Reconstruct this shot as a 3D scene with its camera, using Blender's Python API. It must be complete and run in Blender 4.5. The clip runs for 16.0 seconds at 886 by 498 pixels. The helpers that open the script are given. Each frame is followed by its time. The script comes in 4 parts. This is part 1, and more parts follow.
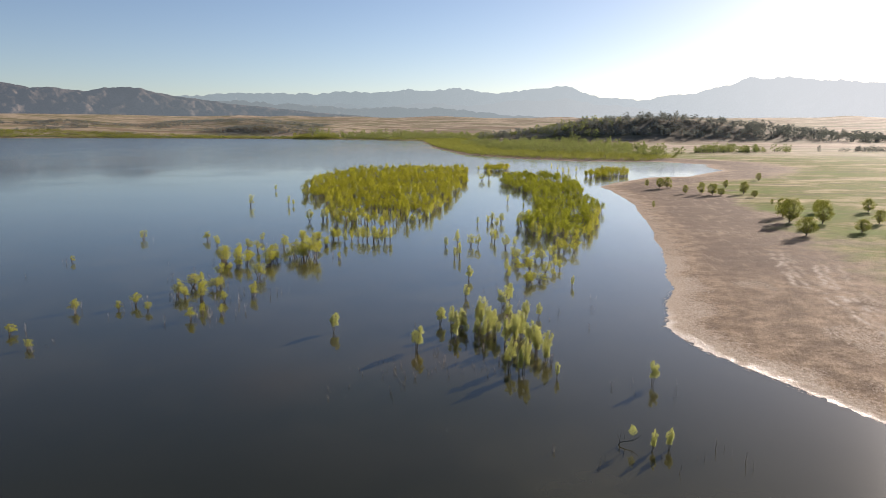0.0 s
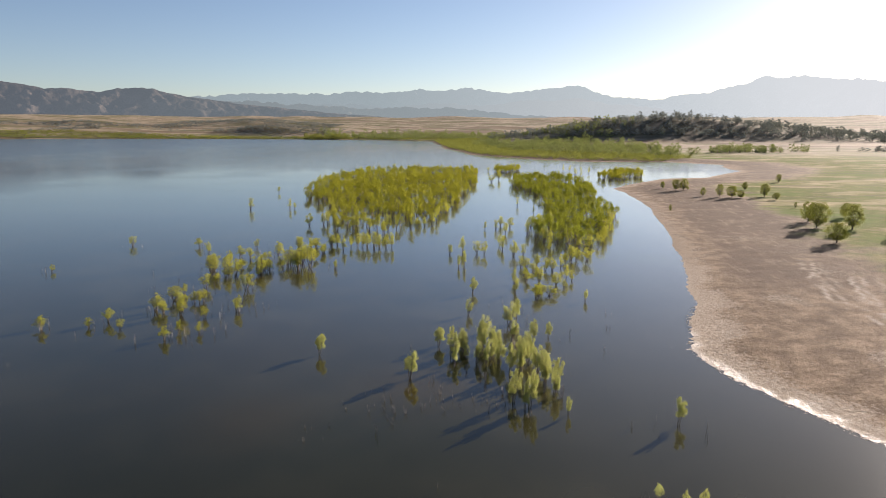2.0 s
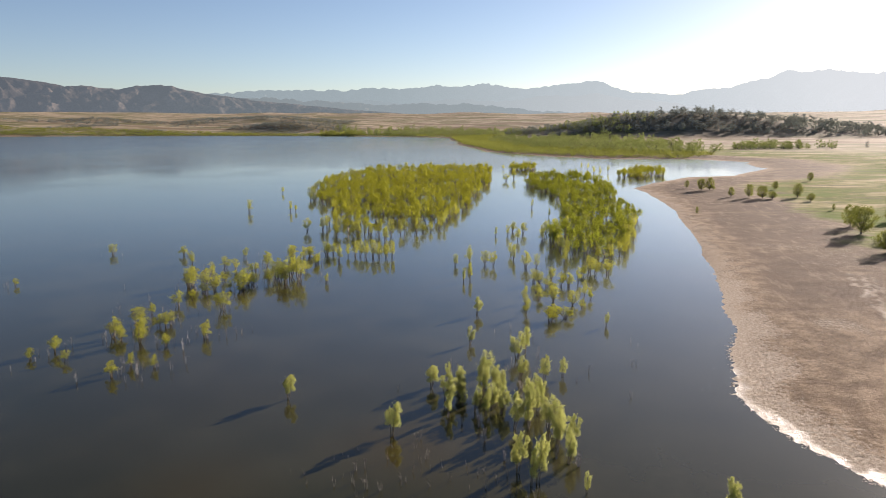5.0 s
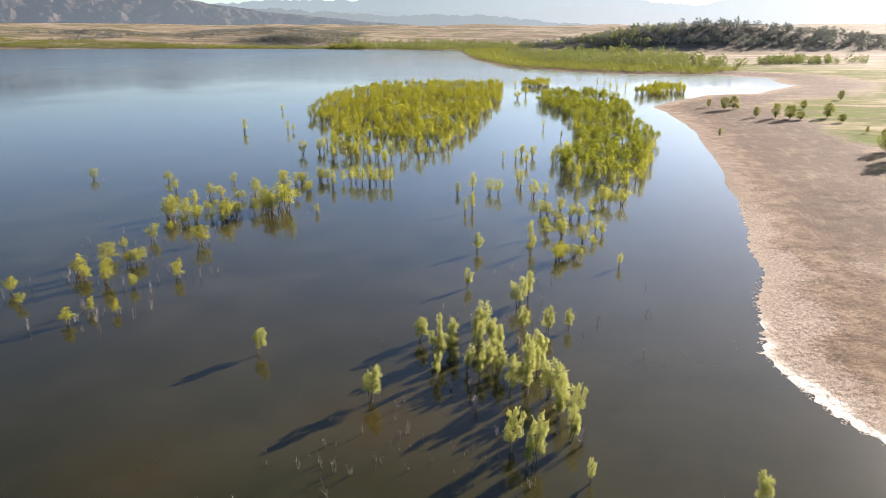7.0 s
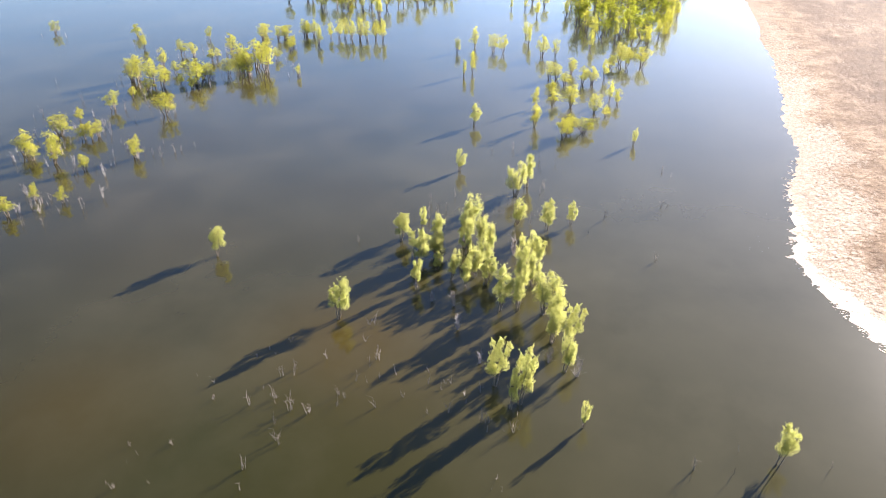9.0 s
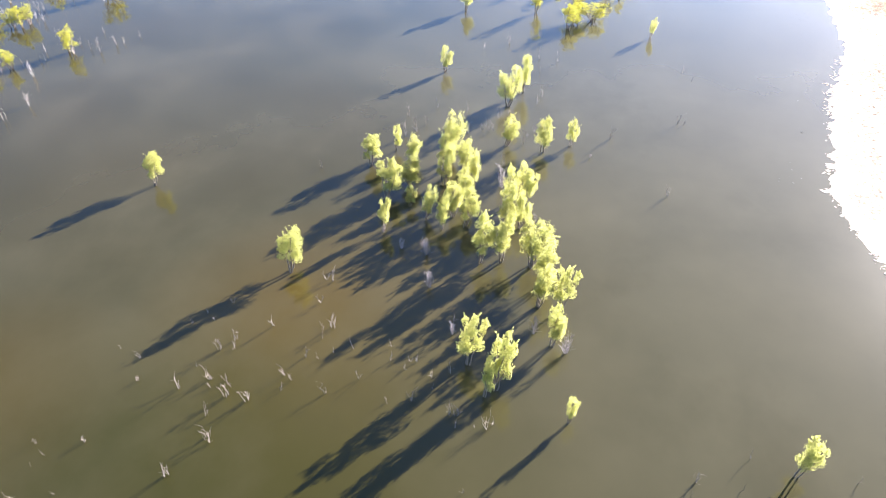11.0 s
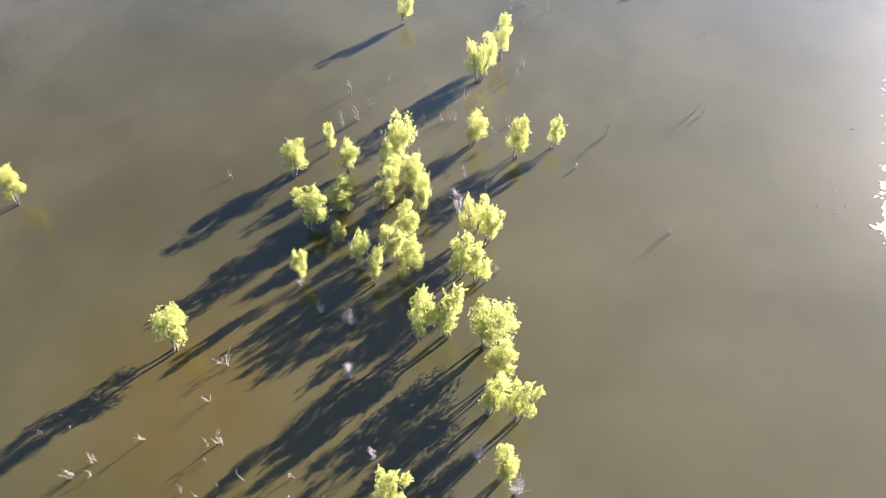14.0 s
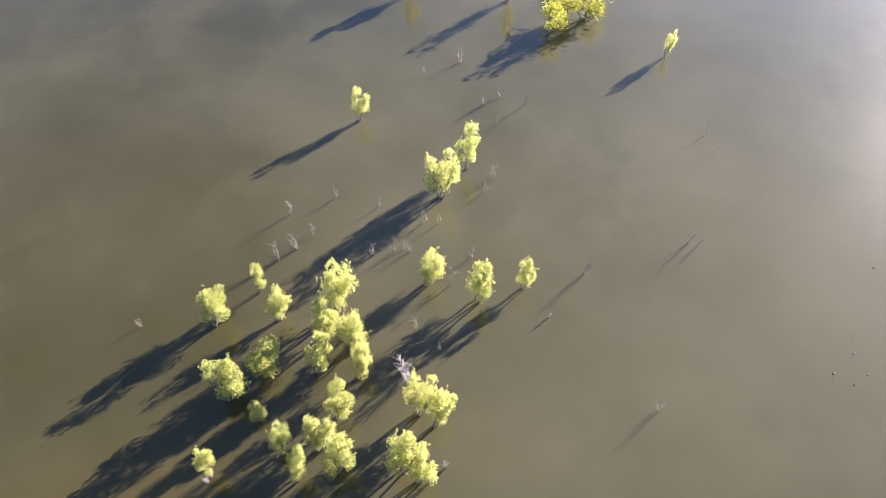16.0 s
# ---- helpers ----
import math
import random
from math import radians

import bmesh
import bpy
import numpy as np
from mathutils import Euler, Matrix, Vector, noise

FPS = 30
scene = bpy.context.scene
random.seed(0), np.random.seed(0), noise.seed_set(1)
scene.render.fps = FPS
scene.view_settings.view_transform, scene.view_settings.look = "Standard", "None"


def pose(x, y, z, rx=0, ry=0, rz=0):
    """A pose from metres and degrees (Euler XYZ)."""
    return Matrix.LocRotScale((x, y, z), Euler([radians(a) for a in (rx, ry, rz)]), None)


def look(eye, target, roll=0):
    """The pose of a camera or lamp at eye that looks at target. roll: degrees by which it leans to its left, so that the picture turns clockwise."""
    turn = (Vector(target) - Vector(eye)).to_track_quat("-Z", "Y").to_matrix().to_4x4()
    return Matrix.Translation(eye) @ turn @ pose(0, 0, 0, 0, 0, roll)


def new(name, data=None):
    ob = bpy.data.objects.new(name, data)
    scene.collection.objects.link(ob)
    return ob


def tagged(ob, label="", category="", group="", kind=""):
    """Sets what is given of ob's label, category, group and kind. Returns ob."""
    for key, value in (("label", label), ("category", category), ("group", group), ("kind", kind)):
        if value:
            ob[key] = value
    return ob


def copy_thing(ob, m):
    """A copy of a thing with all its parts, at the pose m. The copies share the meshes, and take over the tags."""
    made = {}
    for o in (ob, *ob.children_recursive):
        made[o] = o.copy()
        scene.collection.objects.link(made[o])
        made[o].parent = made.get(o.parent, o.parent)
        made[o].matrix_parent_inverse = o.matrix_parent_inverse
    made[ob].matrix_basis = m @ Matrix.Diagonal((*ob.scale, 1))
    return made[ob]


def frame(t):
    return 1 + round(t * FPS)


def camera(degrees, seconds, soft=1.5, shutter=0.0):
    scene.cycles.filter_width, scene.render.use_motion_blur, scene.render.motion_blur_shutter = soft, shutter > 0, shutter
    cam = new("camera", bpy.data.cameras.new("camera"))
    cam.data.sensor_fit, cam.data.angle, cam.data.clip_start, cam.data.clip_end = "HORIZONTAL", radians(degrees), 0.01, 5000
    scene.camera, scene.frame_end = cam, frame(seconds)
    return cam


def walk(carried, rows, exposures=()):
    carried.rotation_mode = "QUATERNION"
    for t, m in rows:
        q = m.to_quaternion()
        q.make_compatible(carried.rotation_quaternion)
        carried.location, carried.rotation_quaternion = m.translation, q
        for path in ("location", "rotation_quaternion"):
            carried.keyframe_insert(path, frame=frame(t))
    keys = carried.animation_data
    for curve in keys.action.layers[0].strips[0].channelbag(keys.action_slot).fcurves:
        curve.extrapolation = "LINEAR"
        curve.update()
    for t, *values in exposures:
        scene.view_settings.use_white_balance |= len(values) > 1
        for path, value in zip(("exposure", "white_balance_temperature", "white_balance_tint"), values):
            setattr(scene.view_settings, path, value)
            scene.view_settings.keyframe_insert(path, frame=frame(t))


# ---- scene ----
# A drone flies low over a flooded reservoir shore at a steady pace and tips its view down.
cam = camera(66.6, 16.0, 0.75)
PATH = [
    (0, (0.24, -11.181, 31.186), (-0.075, -9.238, 30.833), 0.2),
    (0.5, (0.364, -8.269, 31.15), (0.039, -6.328, 30.796), 0.2),
    (1, (0.404, -5.598, 31.185), (0.071, -3.657, 30.832), 0.2),
    (1.5, (0.365, -2.791, 31.165), (0.023, -0.853, 30.812), 0.1),
    (2, (0.321, -0.059, 31.229), (-0.028, 1.878, 30.876), 0.1),
    (2.5, (0.275, 2.677, 31.284), (-0.082, 4.613, 30.931), 0.1),
    (3, (0.311, 5.378, 31.368), (-0.056, 7.312, 31.014), 0.0),
    (3.5, (0.398, 8.134, 31.419), (0.022, 10.066, 31.065), 0.0),
    (6, (0.156, 21.868, 31.751), (-0.257, 23.783, 31.349), -0.0),
    (6.5, (0.235, 24.639, 31.72), (-0.183, 26.532, 31.227), 0.0),
    (7, (0.232, 27.44, 31.726), (-0.188, 29.301, 31.125), 0.0),
    (7.5, (0.232, 30.229, 31.762), (-0.187, 32.052, 31.054), -0.0),
    (8, (0.236, 32.92, 31.745), (-0.18, 34.7, 30.935), -0.1),
    (8.5, (0.265, 35.704, 31.69), (-0.148, 37.437, 30.781), -0.1),
    (9, (0.347, 38.402, 31.769), (-0.064, 40.083, 30.765), -0.2),
    (11.5, (0.182, 51.798, 31.536), (-0.175, 53.18, 30.136), -0.1),
    (12, (0.163, 54.547, 31.574), (-0.177, 55.852, 30.097), -0.0),
    (12.5, (0.19, 57.309, 31.544), (-0.134, 58.531, 29.994), -0.2),
    (13, (0.129, 60.128, 31.622), (-0.183, 61.299, 30.03), -0.1),
    (13.5, (0.121, 62.955, 31.637), (-0.195, 64.124, 30.046), -0.1),
    (14, (0.107, 65.864, 31.744), (-0.211, 67.028, 30.15), -0.1),
    (14.5, (0.106, 68.844, 31.739), (-0.216, 70.005, 30.143), -0.2),
    (15, (0.17, 71.794, 31.873), (-0.158, 72.949, 30.273), -0.4),
    (15.5, (0.075, 74.583, 31.875), (-0.251, 75.741, 30.277), -0.2),
    (16, (-0.102, 77.336, 31.78), (-0.422, 78.502, 30.187), 0.5),
]
EXPOSURES = [(0, 1.18, 6600, 18), (6, 1.32, 6600, 18), (7, 1.76, 6550, 18), (8, 2.22, 6450, 18), (9, 2.64, 6300, 19), (11.5, 3.38, 5950, 20), (13.5, 3.36, 5950, 21), (16, 3.08, 5950, 23)]
walk(cam, [(t, look(eye, aim, roll)) for t, eye, aim, roll in PATH], EXPOSURES)

# ---- light: a low sun ahead and to the right, clear sky ----
SUN_AZIMUTH, SUN_HEIGHT = radians(33.2), radians(17.0)
world = bpy.data.worlds.new("sky")
scene.world = world
world.use_nodes = True
wn = world.node_tree
sky = wn.nodes.new("ShaderNodeTexSky")
sky.sky_type, sky.sun_disc = "NISHITA", False
sky.sun_elevation, sky.sun_rotation = SUN_HEIGHT, SUN_AZIMUTH
sky.air_density, sky.dust_density, sky.ozone_density = 0.9, 0.85, 1.9
sky.altitude = 900
wn.nodes["Background"].inputs["Strength"].default_value = 0.052
wn.links.new(sky.outputs["Color"], wn.nodes["Background"].inputs["Color"])
sun_dir = Vector((math.sin(SUN_AZIMUTH) * math.cos(SUN_HEIGHT), math.cos(SUN_AZIMUTH) * math.cos(SUN_HEIGHT), math.sin(SUN_HEIGHT)))
sun = new("sun", bpy.data.lights.new("sun", "SUN"))
sun.data.energy, sun.data.angle, sun.data.color = 5.0, radians(0.53), (1.0, 0.91, 0.78)
sun.matrix_world = look(sun_dir * 100, (0, 0, 0))


# ---- materials ----
class Mat:
    """A small builder for node materials."""

    def __init__(self, name, rough=0.8):
        self.m = bpy.data.materials.new(name)
        self.m.use_nodes = True
        self.t = self.m.node_tree
        self.b = self.t.nodes["Principled BSDF"]
        self.b.inputs["Roughness"].default_value = rough
        self.out = self.t.nodes["Material Output"]

    def n(self, kind, **sets):
        node = self.t.nodes.new("ShaderNode" + kind)
        for key, value in sets.items():
            node.inputs[key.replace("_", " ")].default_value = value
        return node

    def link(self, a, b):
        self.t.links.new(a, b)

    def place(self):
        return self.n("NewGeometry").outputs["Position"]

    def noise(self, scale, detail=4.0, rough=0.55, stretch=None):
        tex = self.n("TexNoise", Scale=scale, Detail=detail, Roughness=rough)
        if stretch:
            mul = self.n("VectorMath")
            mul.operation = "MULTIPLY"
            mul.inputs[1].default_value = stretch
            self.link(self.place(), mul.inputs[0])
            self.link(mul.outputs[0], tex.inputs["Vector"])
        else:
            self.link(self.place(), tex.inputs["Vector"])
        return tex.outputs["Fac"]

    def ramp(self, fac, stops):
        r = self.n("ValToRGB")
        els = r.color_ramp.elements
        while len(els) < len(stops):
            els.new(0.5)
        for e, (p, c) in zip(els, stops):
            e.position = p
            e.color = (*c, 1) if len(c) == 3 else c
        self.link(fac, r.inputs["Fac"])
        return r.outputs["Color"]

    def grey(self, fac, lo, hi, a=0.0, b=1.0):
        r = self.n("MapRange")
        for k, v in zip((1, 2, 3, 4), (lo, hi, a, b)):
            r.inputs[k].default_value = v
        self.link(fac, r.inputs[0])
        return r.outputs[0]

    def mix(self, fac, a, b, blend="MIX"):
        m = self.n("Mix")
        m.data_type, m.blend_type = "RGBA", blend
        for value, slot in ((fac, 0), (a, 6), (b, 7)):
            if isinstance(value, bpy.types.NodeSocket):
                self.link(value, m.inputs[slot])
            else:
                m.inputs[slot].default_value = value if slot == 0 or len(value) == 4 else (*value, 1)
        return m.outputs[2]

    def bump(self, fac, strength, distance, prior=None):
        b = self.n("Bump", Strength=strength, Distance=distance)
        self.link(fac, b.inputs["Height"])
        if prior:
            self.link(prior, b.inputs["Normal"])
        return b.outputs["Normal"]

    def attr(self, name):
        a = self.n("Attribute")
        a.attribute_name = name
        return a.outputs["Fac"]

    def base(self, colour):
        self.link(colour, self.b.inputs["Base Color"])
        return self


def water_material():
    k = Mat("turbid_water", 0.045)
    k.b.inputs["IOR"].default_value = 1.333
    k.b.inputs["Coat Weight"].default_value = 0.10
    k.b.inputs["Coat Roughness"].default_value = 0.22
    k.b.inputs["Coat IOR"].default_value = 1.333
    big = k.noise(0.028, 3.0, 0.5)
    mid = k.noise(0.12, 4.0, 0.6)
    c = k.ramp(big, [(0.34, (0.0170, 0.0172, 0.0050)), (0.5, (0.0260, 0.0225, 0.0070)), (0.66, (0.0360, 0.0285, 0.0095))])
    c = k.mix(k.grey(mid, 0.35, 0.7, 0.0, 0.35), c, (0.0260, 0.0225, 0.0075))
    # suspended silt, thicker towards the beach, with sky glare painted into its colour
    side = k.n("SeparateXYZ")
    k.link(k.place(), side.inputs[0])
    drift = k.n("Math")
    k.link(side.outputs["X"], drift.inputs[0])
    k.link(k.grey(k.noise(0.035, 4.0, 0.6), 0.3, 0.7, -22, 22), drift.inputs[1])
    glare_plume = k.ramp(mid, [(0.3, (0.0520, 0.0475, 0.0255)), (0.7, (0.0670, 0.0605, 0.0335))])
    c = k.mix(k.grey(drift.outputs[0], -42, 14, 0.0, 1.0), c, glare_plume)
    for (px, py), size, tone in (((-15, 75), 10.0, (0.0620, 0.0400, 0.0070)), ((-21, 60), 11.0, (0.0150, 0.0185, 0.0025)), ((-32, 64), 8.0, (0.0480, 0.0315, 0.0040)), ((-10, 62), 13.0, (0.0300, 0.0270, 0.0030))):
        gap = k.n("VectorMath")
        gap.operation = "DISTANCE"
        gap.inputs[1].default_value = (px, py, 0)
        k.link(k.place(), gap.inputs[0])
        c = k.mix(k.grey(gap.outputs["Value"], size * 0.2, size * 1.25, 0.72, 0.0), c, tone)
    # clouds of stirred silt
    cloud = k.noise(0.065, 6.0, 0.62, (1.0, 0.8, 1.0))
    c = k.mix(k.grey(cloud, 0.47, 0.62, 0.0, 0.32), c, (0.0720, 0.0630, 0.0330))
    c = k.mix(k.grey(cloud, 0.45, 0.34, 0.0, 0.30), c, (0.0260, 0.0220, 0.0075))
    # lens vignette and darker sky reflection painted into the near left water
    vignette_dim = k.n("Math")
    vignette_dim.operation = "MULTIPLY"
    k.link(k.grey(side.outputs["Y"], 66, 40), vignette_dim.inputs[0])
    k.link(k.grey(drift.outputs[0], 12, -16), vignette_dim.inputs[1])
    c = k.mix(k.grey(vignette_dim.outputs[0], 0, 1, 0.0, 0.75), c, (0.0080, 0.0085, 0.0030))
    # the same dimming painted across the whole near end
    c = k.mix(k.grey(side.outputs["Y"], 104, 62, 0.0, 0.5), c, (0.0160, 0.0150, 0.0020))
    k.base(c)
    far = k.n("SeparateXYZ")
    k.link(k.place(), far.inputs[0])
    ripple = k.n("Math")
    ripple.operation = "MULTIPLY"
    k.link(k.grey(far.outputs["Y"], 55, 230, 0.18, 0.95), ripple.inputs[0])
    k.link(k.grey(far.outputs["X"], -65, 5, 0.4, 1.0), ripple.inputs[1])
    k.link(ripple.outputs[0], k.b.inputs["Coat Weight"])
    wind = k.n("Bump", Distance=0.05)
    reach = k.grey(far.outputs["Y"], 170, 650)
    open_side = k.grey(far.outputs["X"], -150, -700)
    gust = k.n("Math")
    gust.operation = "MULTIPLY"
    k.link(reach, gust.inputs[0])
    k.link(open_side, gust.inputs[1])
    k.link(k.grey(gust.outputs[0], 0, 1, 0.03, 0.26), wind.inputs["Strength"])
    k.link(k.noise(1.6, 3.0, 0.5, (1.0, 0.6, 1.0)), wind.inputs["Height"])
    n = wind.outputs["Normal"]
    n = k.bump(k.noise(0.25, 2.0, 0.5), 0.05, 0.05, n)
    k.link(n, k.b.inputs["Normal"])
    add = k.n("Math")
    k.link(k.grey(k.noise(0.02, 2.0), 0.4, 0.65, 0.0, 0.05), add.inputs[0])
    k.link(k.grey(gust.outputs[0], 0, 1, 0.035, 0.2), add.inputs[1])
    k.link(add.outputs[0], k.b.inputs["Roughness"])
    return k.m


def ground_material():
    k = Mat("dry_lake_ground", 0.9)
    fine, mid, big = k.noise(3.0, 6.0, 0.65), k.noise(0.25, 5.0, 0.6), k.noise(0.03, 4.0, 0.6)
    mud = k.ramp(mid, [(0.34, (0.155, 0.102, 0.058)), (0.5, (0.28, 0.19, 0.112)), (0.66, (0.45, 0.325, 0.21))])
    mud = k.mix(k.attr("damp"), mud, k.ramp(mid, [(0.3, (0.095, 0.060, 0.036)), (0.7, (0.19, 0.122, 0.074))]))
    mud = k.mix(k.grey(fine, 0.42, 0.62, 0.0, 0.55), mud, (0.15, 0.096, 0.06))
    bands = k.noise(0.22, 5.0, 0.65, (2.2, 0.45, 1.0))
    mud = k.mix(k.grey(bands, 0.50, 0.66, 0.0, 0.4), mud, (0.13, 0.086, 0.052))
    mud = k.mix(k.grey(bands, 0.46, 0.34, 0.0, 0.35), mud, (0.42, 0.30, 0.195))
    silt = k.ramp(fine, [(0.35, (0.34, 0.255, 0.18)), (0.65, (0.54, 0.44, 0.33))])
    speck = k.n("Math")
    k.link(k.attr("silt"), speck.inputs[0])
    k.link(k.grey(k.noise(1.5, 6.0, 0.7, (1.6, 0.9, 1.0)), 0.35, 0.65, -0.42, 0.42), speck.inputs[1])
    c = k.mix(k.grey(speck.outputs[0], 0.25, 0.75), mud, silt)
    grass = k.ramp(mid, [(0.3, (0.13, 0.155, 0.030)), (0.48, (0.21, 0.215, 0.052)), (0.68, (0.36, 0.31, 0.12))])
    grass = k.mix(k.grey(fine, 0.4, 0.65, 0.0, 0.5), grass, (0.09, 0.10, 0.03))
    swath = k.noise(0.03, 7.0, 0.72, (0.6, 1.0, 1.0))
    grass = k.mix(k.grey(swath, 0.50, 0.62, 0.0, 0.9), grass, (0.58, 0.47, 0.29))
    grass = k.mix(k.grey(swath, 0.49, 0.38, 0.0, 0.9), grass, (0.135, 0.19, 0.028))
    streak = k.noise(0.07, 5.0, 0.7, (0.3, 1.2, 1.0))
    grass = k.mix(k.grey(streak, 0.53, 0.64, 0.0, 0.75), grass, (0.15, 0.125, 0.065))
    c = k.mix(k.attr("grass"), c, grass)
    vast = k.noise(0.007, 5.0, 0.6)
    plain = k.ramp(big, [(0.32, (0.24, 0.20, 0.12)), (0.46, (0.38, 0.30, 0.20)), (0.66, (0.50, 0.40, 0.28))])
    plain = k.mix(k.grey(vast, 0.50, 0.58, 0.0, 0.6), plain, (0.13, 0.125, 0.045))
    strips = k.noise(0.008, 5.0, 0.6, (0.22, 1.5, 1.0))
    plain = k.mix(k.grey(strips, 0.52, 0.60, 0.0, 0.75), plain, (0.20, 0.135, 0.085))
    plain = k.mix(k.grey(strips, 0.47, 0.39, 0.0, 0.8), plain, (0.125, 0.125, 0.045))
    plain = k.mix(k.attr("marsh"), plain, k.ramp(big, [(0.35, (0.055, 0.080, 0.016)), (0.65, (0.13, 0.155, 0.035))]))
    plain = k.mix(k.grey(mid, 0.5, 0.7, 0.0, 0.35), plain, (0.17, 0.15, 0.07))
    c = k.mix(k.attr("plain"), c, plain)
    c = k.mix(k.attr("brush"), c, k.ramp(big, [(0.35, (0.085, 0.080, 0.050)), (0.65, (0.15, 0.13, 0.085))]))
    c = k.mix(k.attr("rut"), c, (0.55, 0.45, 0.35))
    clods = k.grey(k.noise(1.7, 3.0, 0.7, (1.0, 2.2, 1.0)), 0.55, 0.66, 0.0, 0.75)
    c = k.mix(k.mix(k.attr("clods"), (0, 0, 0), clods), c, (0.085, 0.058, 0.040))
    c = k.mix(1.0, c, (0.82, 0.82, 0.83), "MULTIPLY")
    k.base(c)
    n = k.bump(k.noise(1.1, 6.0, 0.7), 0.8, 0.30)
    n = k.bump(k.noise(7.0, 4.0, 0.6), 0.7, 0.06, n)
    k.link(n, k.b.inputs["Normal"])
    wet = k.attr("wet")
    gleam = k.n("Math")
    k.link(k.grey(wet, 0.0, 1.0, 0.08, 0.6), gleam.inputs[0])
    k.link(k.grey(k.attr("sward"), 0.0, 1.0, 0.0, -0.058), gleam.inputs[1])
    k.link(gleam.outputs[0], k.b.inputs["Specular IOR Level"])
    patch = k.n("Math")
    patch.operation = "MULTIPLY"
    k.link(wet, patch.inputs[0])
    k.link(k.grey(k.noise(2.2, 5.0, 0.7), 0.38, 0.6), patch.inputs[1])
    k.link(k.grey(patch.outputs[0], 0.0, 1.0, 0.92, 0.34), k.b.inputs["Roughness"])
    return k.m


def leaf_material(name, dark, light, through_leaf, share=0.45, gloss=0.0):
    """Leaves: a diffuse face and light that shines through."""
    k = Mat(name, 0.7)
    pick = k.n("NewGeometry").outputs["Random Per Island"]
    each = k.n("ObjectInfo").outputs["Random"]
    c = k.ramp(pick, [(0.0, dark), (0.6, light), (1.0, tuple(v * 1.25 for v in light))])
    c = k.mix(k.grey(each, 0, 1, 0.0, 0.35), c, (light[0] * 1.3, light[1] * 1.05, light[2]))
    c = k.mix(k.grey(k.noise(0.16, 2.0), 0.42, 0.62, 0.0, 0.6), c, tuple(v * 0.55 for v in dark))
    c = k.mix(k.grey(k.noise(0.6, 2.0), 0.46, 0.6, 0.0, 0.4), c, tuple(v * 0.5 for v in dark))
    k.base(c)
    k.b.inputs["Specular IOR Level"].default_value = gloss
    tr = k.n("BsdfTranslucent")
    k.link(k.mix(k.grey(pick, 0, 1, 0.0, 0.5), through_leaf, tuple(v * 0.6 for v in through_leaf)), tr.inputs["Color"])
    sh = k.n("MixShader")
    sh.inputs[0].default_value = share
    k.link(k.b.outputs[0], sh.inputs[1])
    k.link(tr.outputs[0], sh.inputs[2])
    k.link(sh.outputs[0], k.out.inputs["Surface"])
    return k.m


def bark_material(name, a, b):
    k = Mat(name, 0.9)
    k.base(k.ramp(k.noise(6.0, 4.0, 0.6, (1, 1, 0.25)), [(0.3, a), (0.7, b)]))
    k.link(k.bump(k.noise(14.0, 3.0, 0.6, (1, 1, 0.2)), 0.5, 0.02), k.b.inputs["Normal"])
    return k.m


def range_material(name, rock, haze_glow, amount):
    """Far mountains: rock mixed with emission that paints in the haze, brighter towards the sun."""
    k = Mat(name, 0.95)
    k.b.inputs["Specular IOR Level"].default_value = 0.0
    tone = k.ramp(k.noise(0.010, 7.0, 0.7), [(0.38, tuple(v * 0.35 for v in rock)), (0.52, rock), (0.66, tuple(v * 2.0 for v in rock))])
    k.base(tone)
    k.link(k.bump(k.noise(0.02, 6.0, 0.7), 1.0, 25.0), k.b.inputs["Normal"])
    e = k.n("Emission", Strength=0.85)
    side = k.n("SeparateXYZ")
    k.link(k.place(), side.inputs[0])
    k.link(k.ramp(k.grey(side.outputs["X"], -3200, 2200), haze_glow), e.inputs["Color"])
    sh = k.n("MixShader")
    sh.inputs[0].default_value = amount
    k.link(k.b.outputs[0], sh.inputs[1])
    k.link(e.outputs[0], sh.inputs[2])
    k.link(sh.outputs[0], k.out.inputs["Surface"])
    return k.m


WATER = water_material()
GROUND = ground_material()
WILLOW_LEAF = leaf_material("willow_leaf", (0.190, 0.205, 0.055), (0.31, 0.318, 0.098), (0.64, 0.66, 0.21), 0.47, 0.1)
YOUNG_LEAF = leaf_material("young_willow_leaf", (0.150, 0.162, 0.026), (0.28, 0.285, 0.050), (0.70, 0.69, 0.10), 0.44)
DARK_THICKET_LEAF = leaf_material("dark_thicket_leaf", (0.080, 0.104, 0.012), (0.165, 0.195, 0.024), (0.62, 0.66, 0.07), 0.25)
THICKET_LEAF = leaf_material("thicket_leaf", (0.110, 0.124, 0.013), (0.225, 0.234, 0.028), (0.74, 0.72, 0.07), 0.27)
OAK_LEAF = leaf_material("oak_leaf", (0.050, 0.066, 0.018), (0.115, 0.125, 0.034), (0.30, 0.32, 0.06), 0.42)
# distant scrub: haze painted into the leaves as pale blue-grey
HAZED_SCRUB_LEAF = leaf_material("hazed_scrub_leaf", (0.185, 0.205, 0.200), (0.295, 0.315, 0.300), (0.22, 0.24, 0.18), 0.25)
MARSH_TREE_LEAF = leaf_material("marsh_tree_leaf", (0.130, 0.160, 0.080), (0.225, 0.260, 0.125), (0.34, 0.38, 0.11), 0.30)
REED_LEAF = leaf_material("reed_leaf", (0.105, 0.120, 0.030), (0.175, 0.188, 0.055), (0.40, 0.42, 0.09), 0.33)
BARK = bark_material("willow_bark", (0.085, 0.065, 0.045), (0.17, 0.14, 0.10))
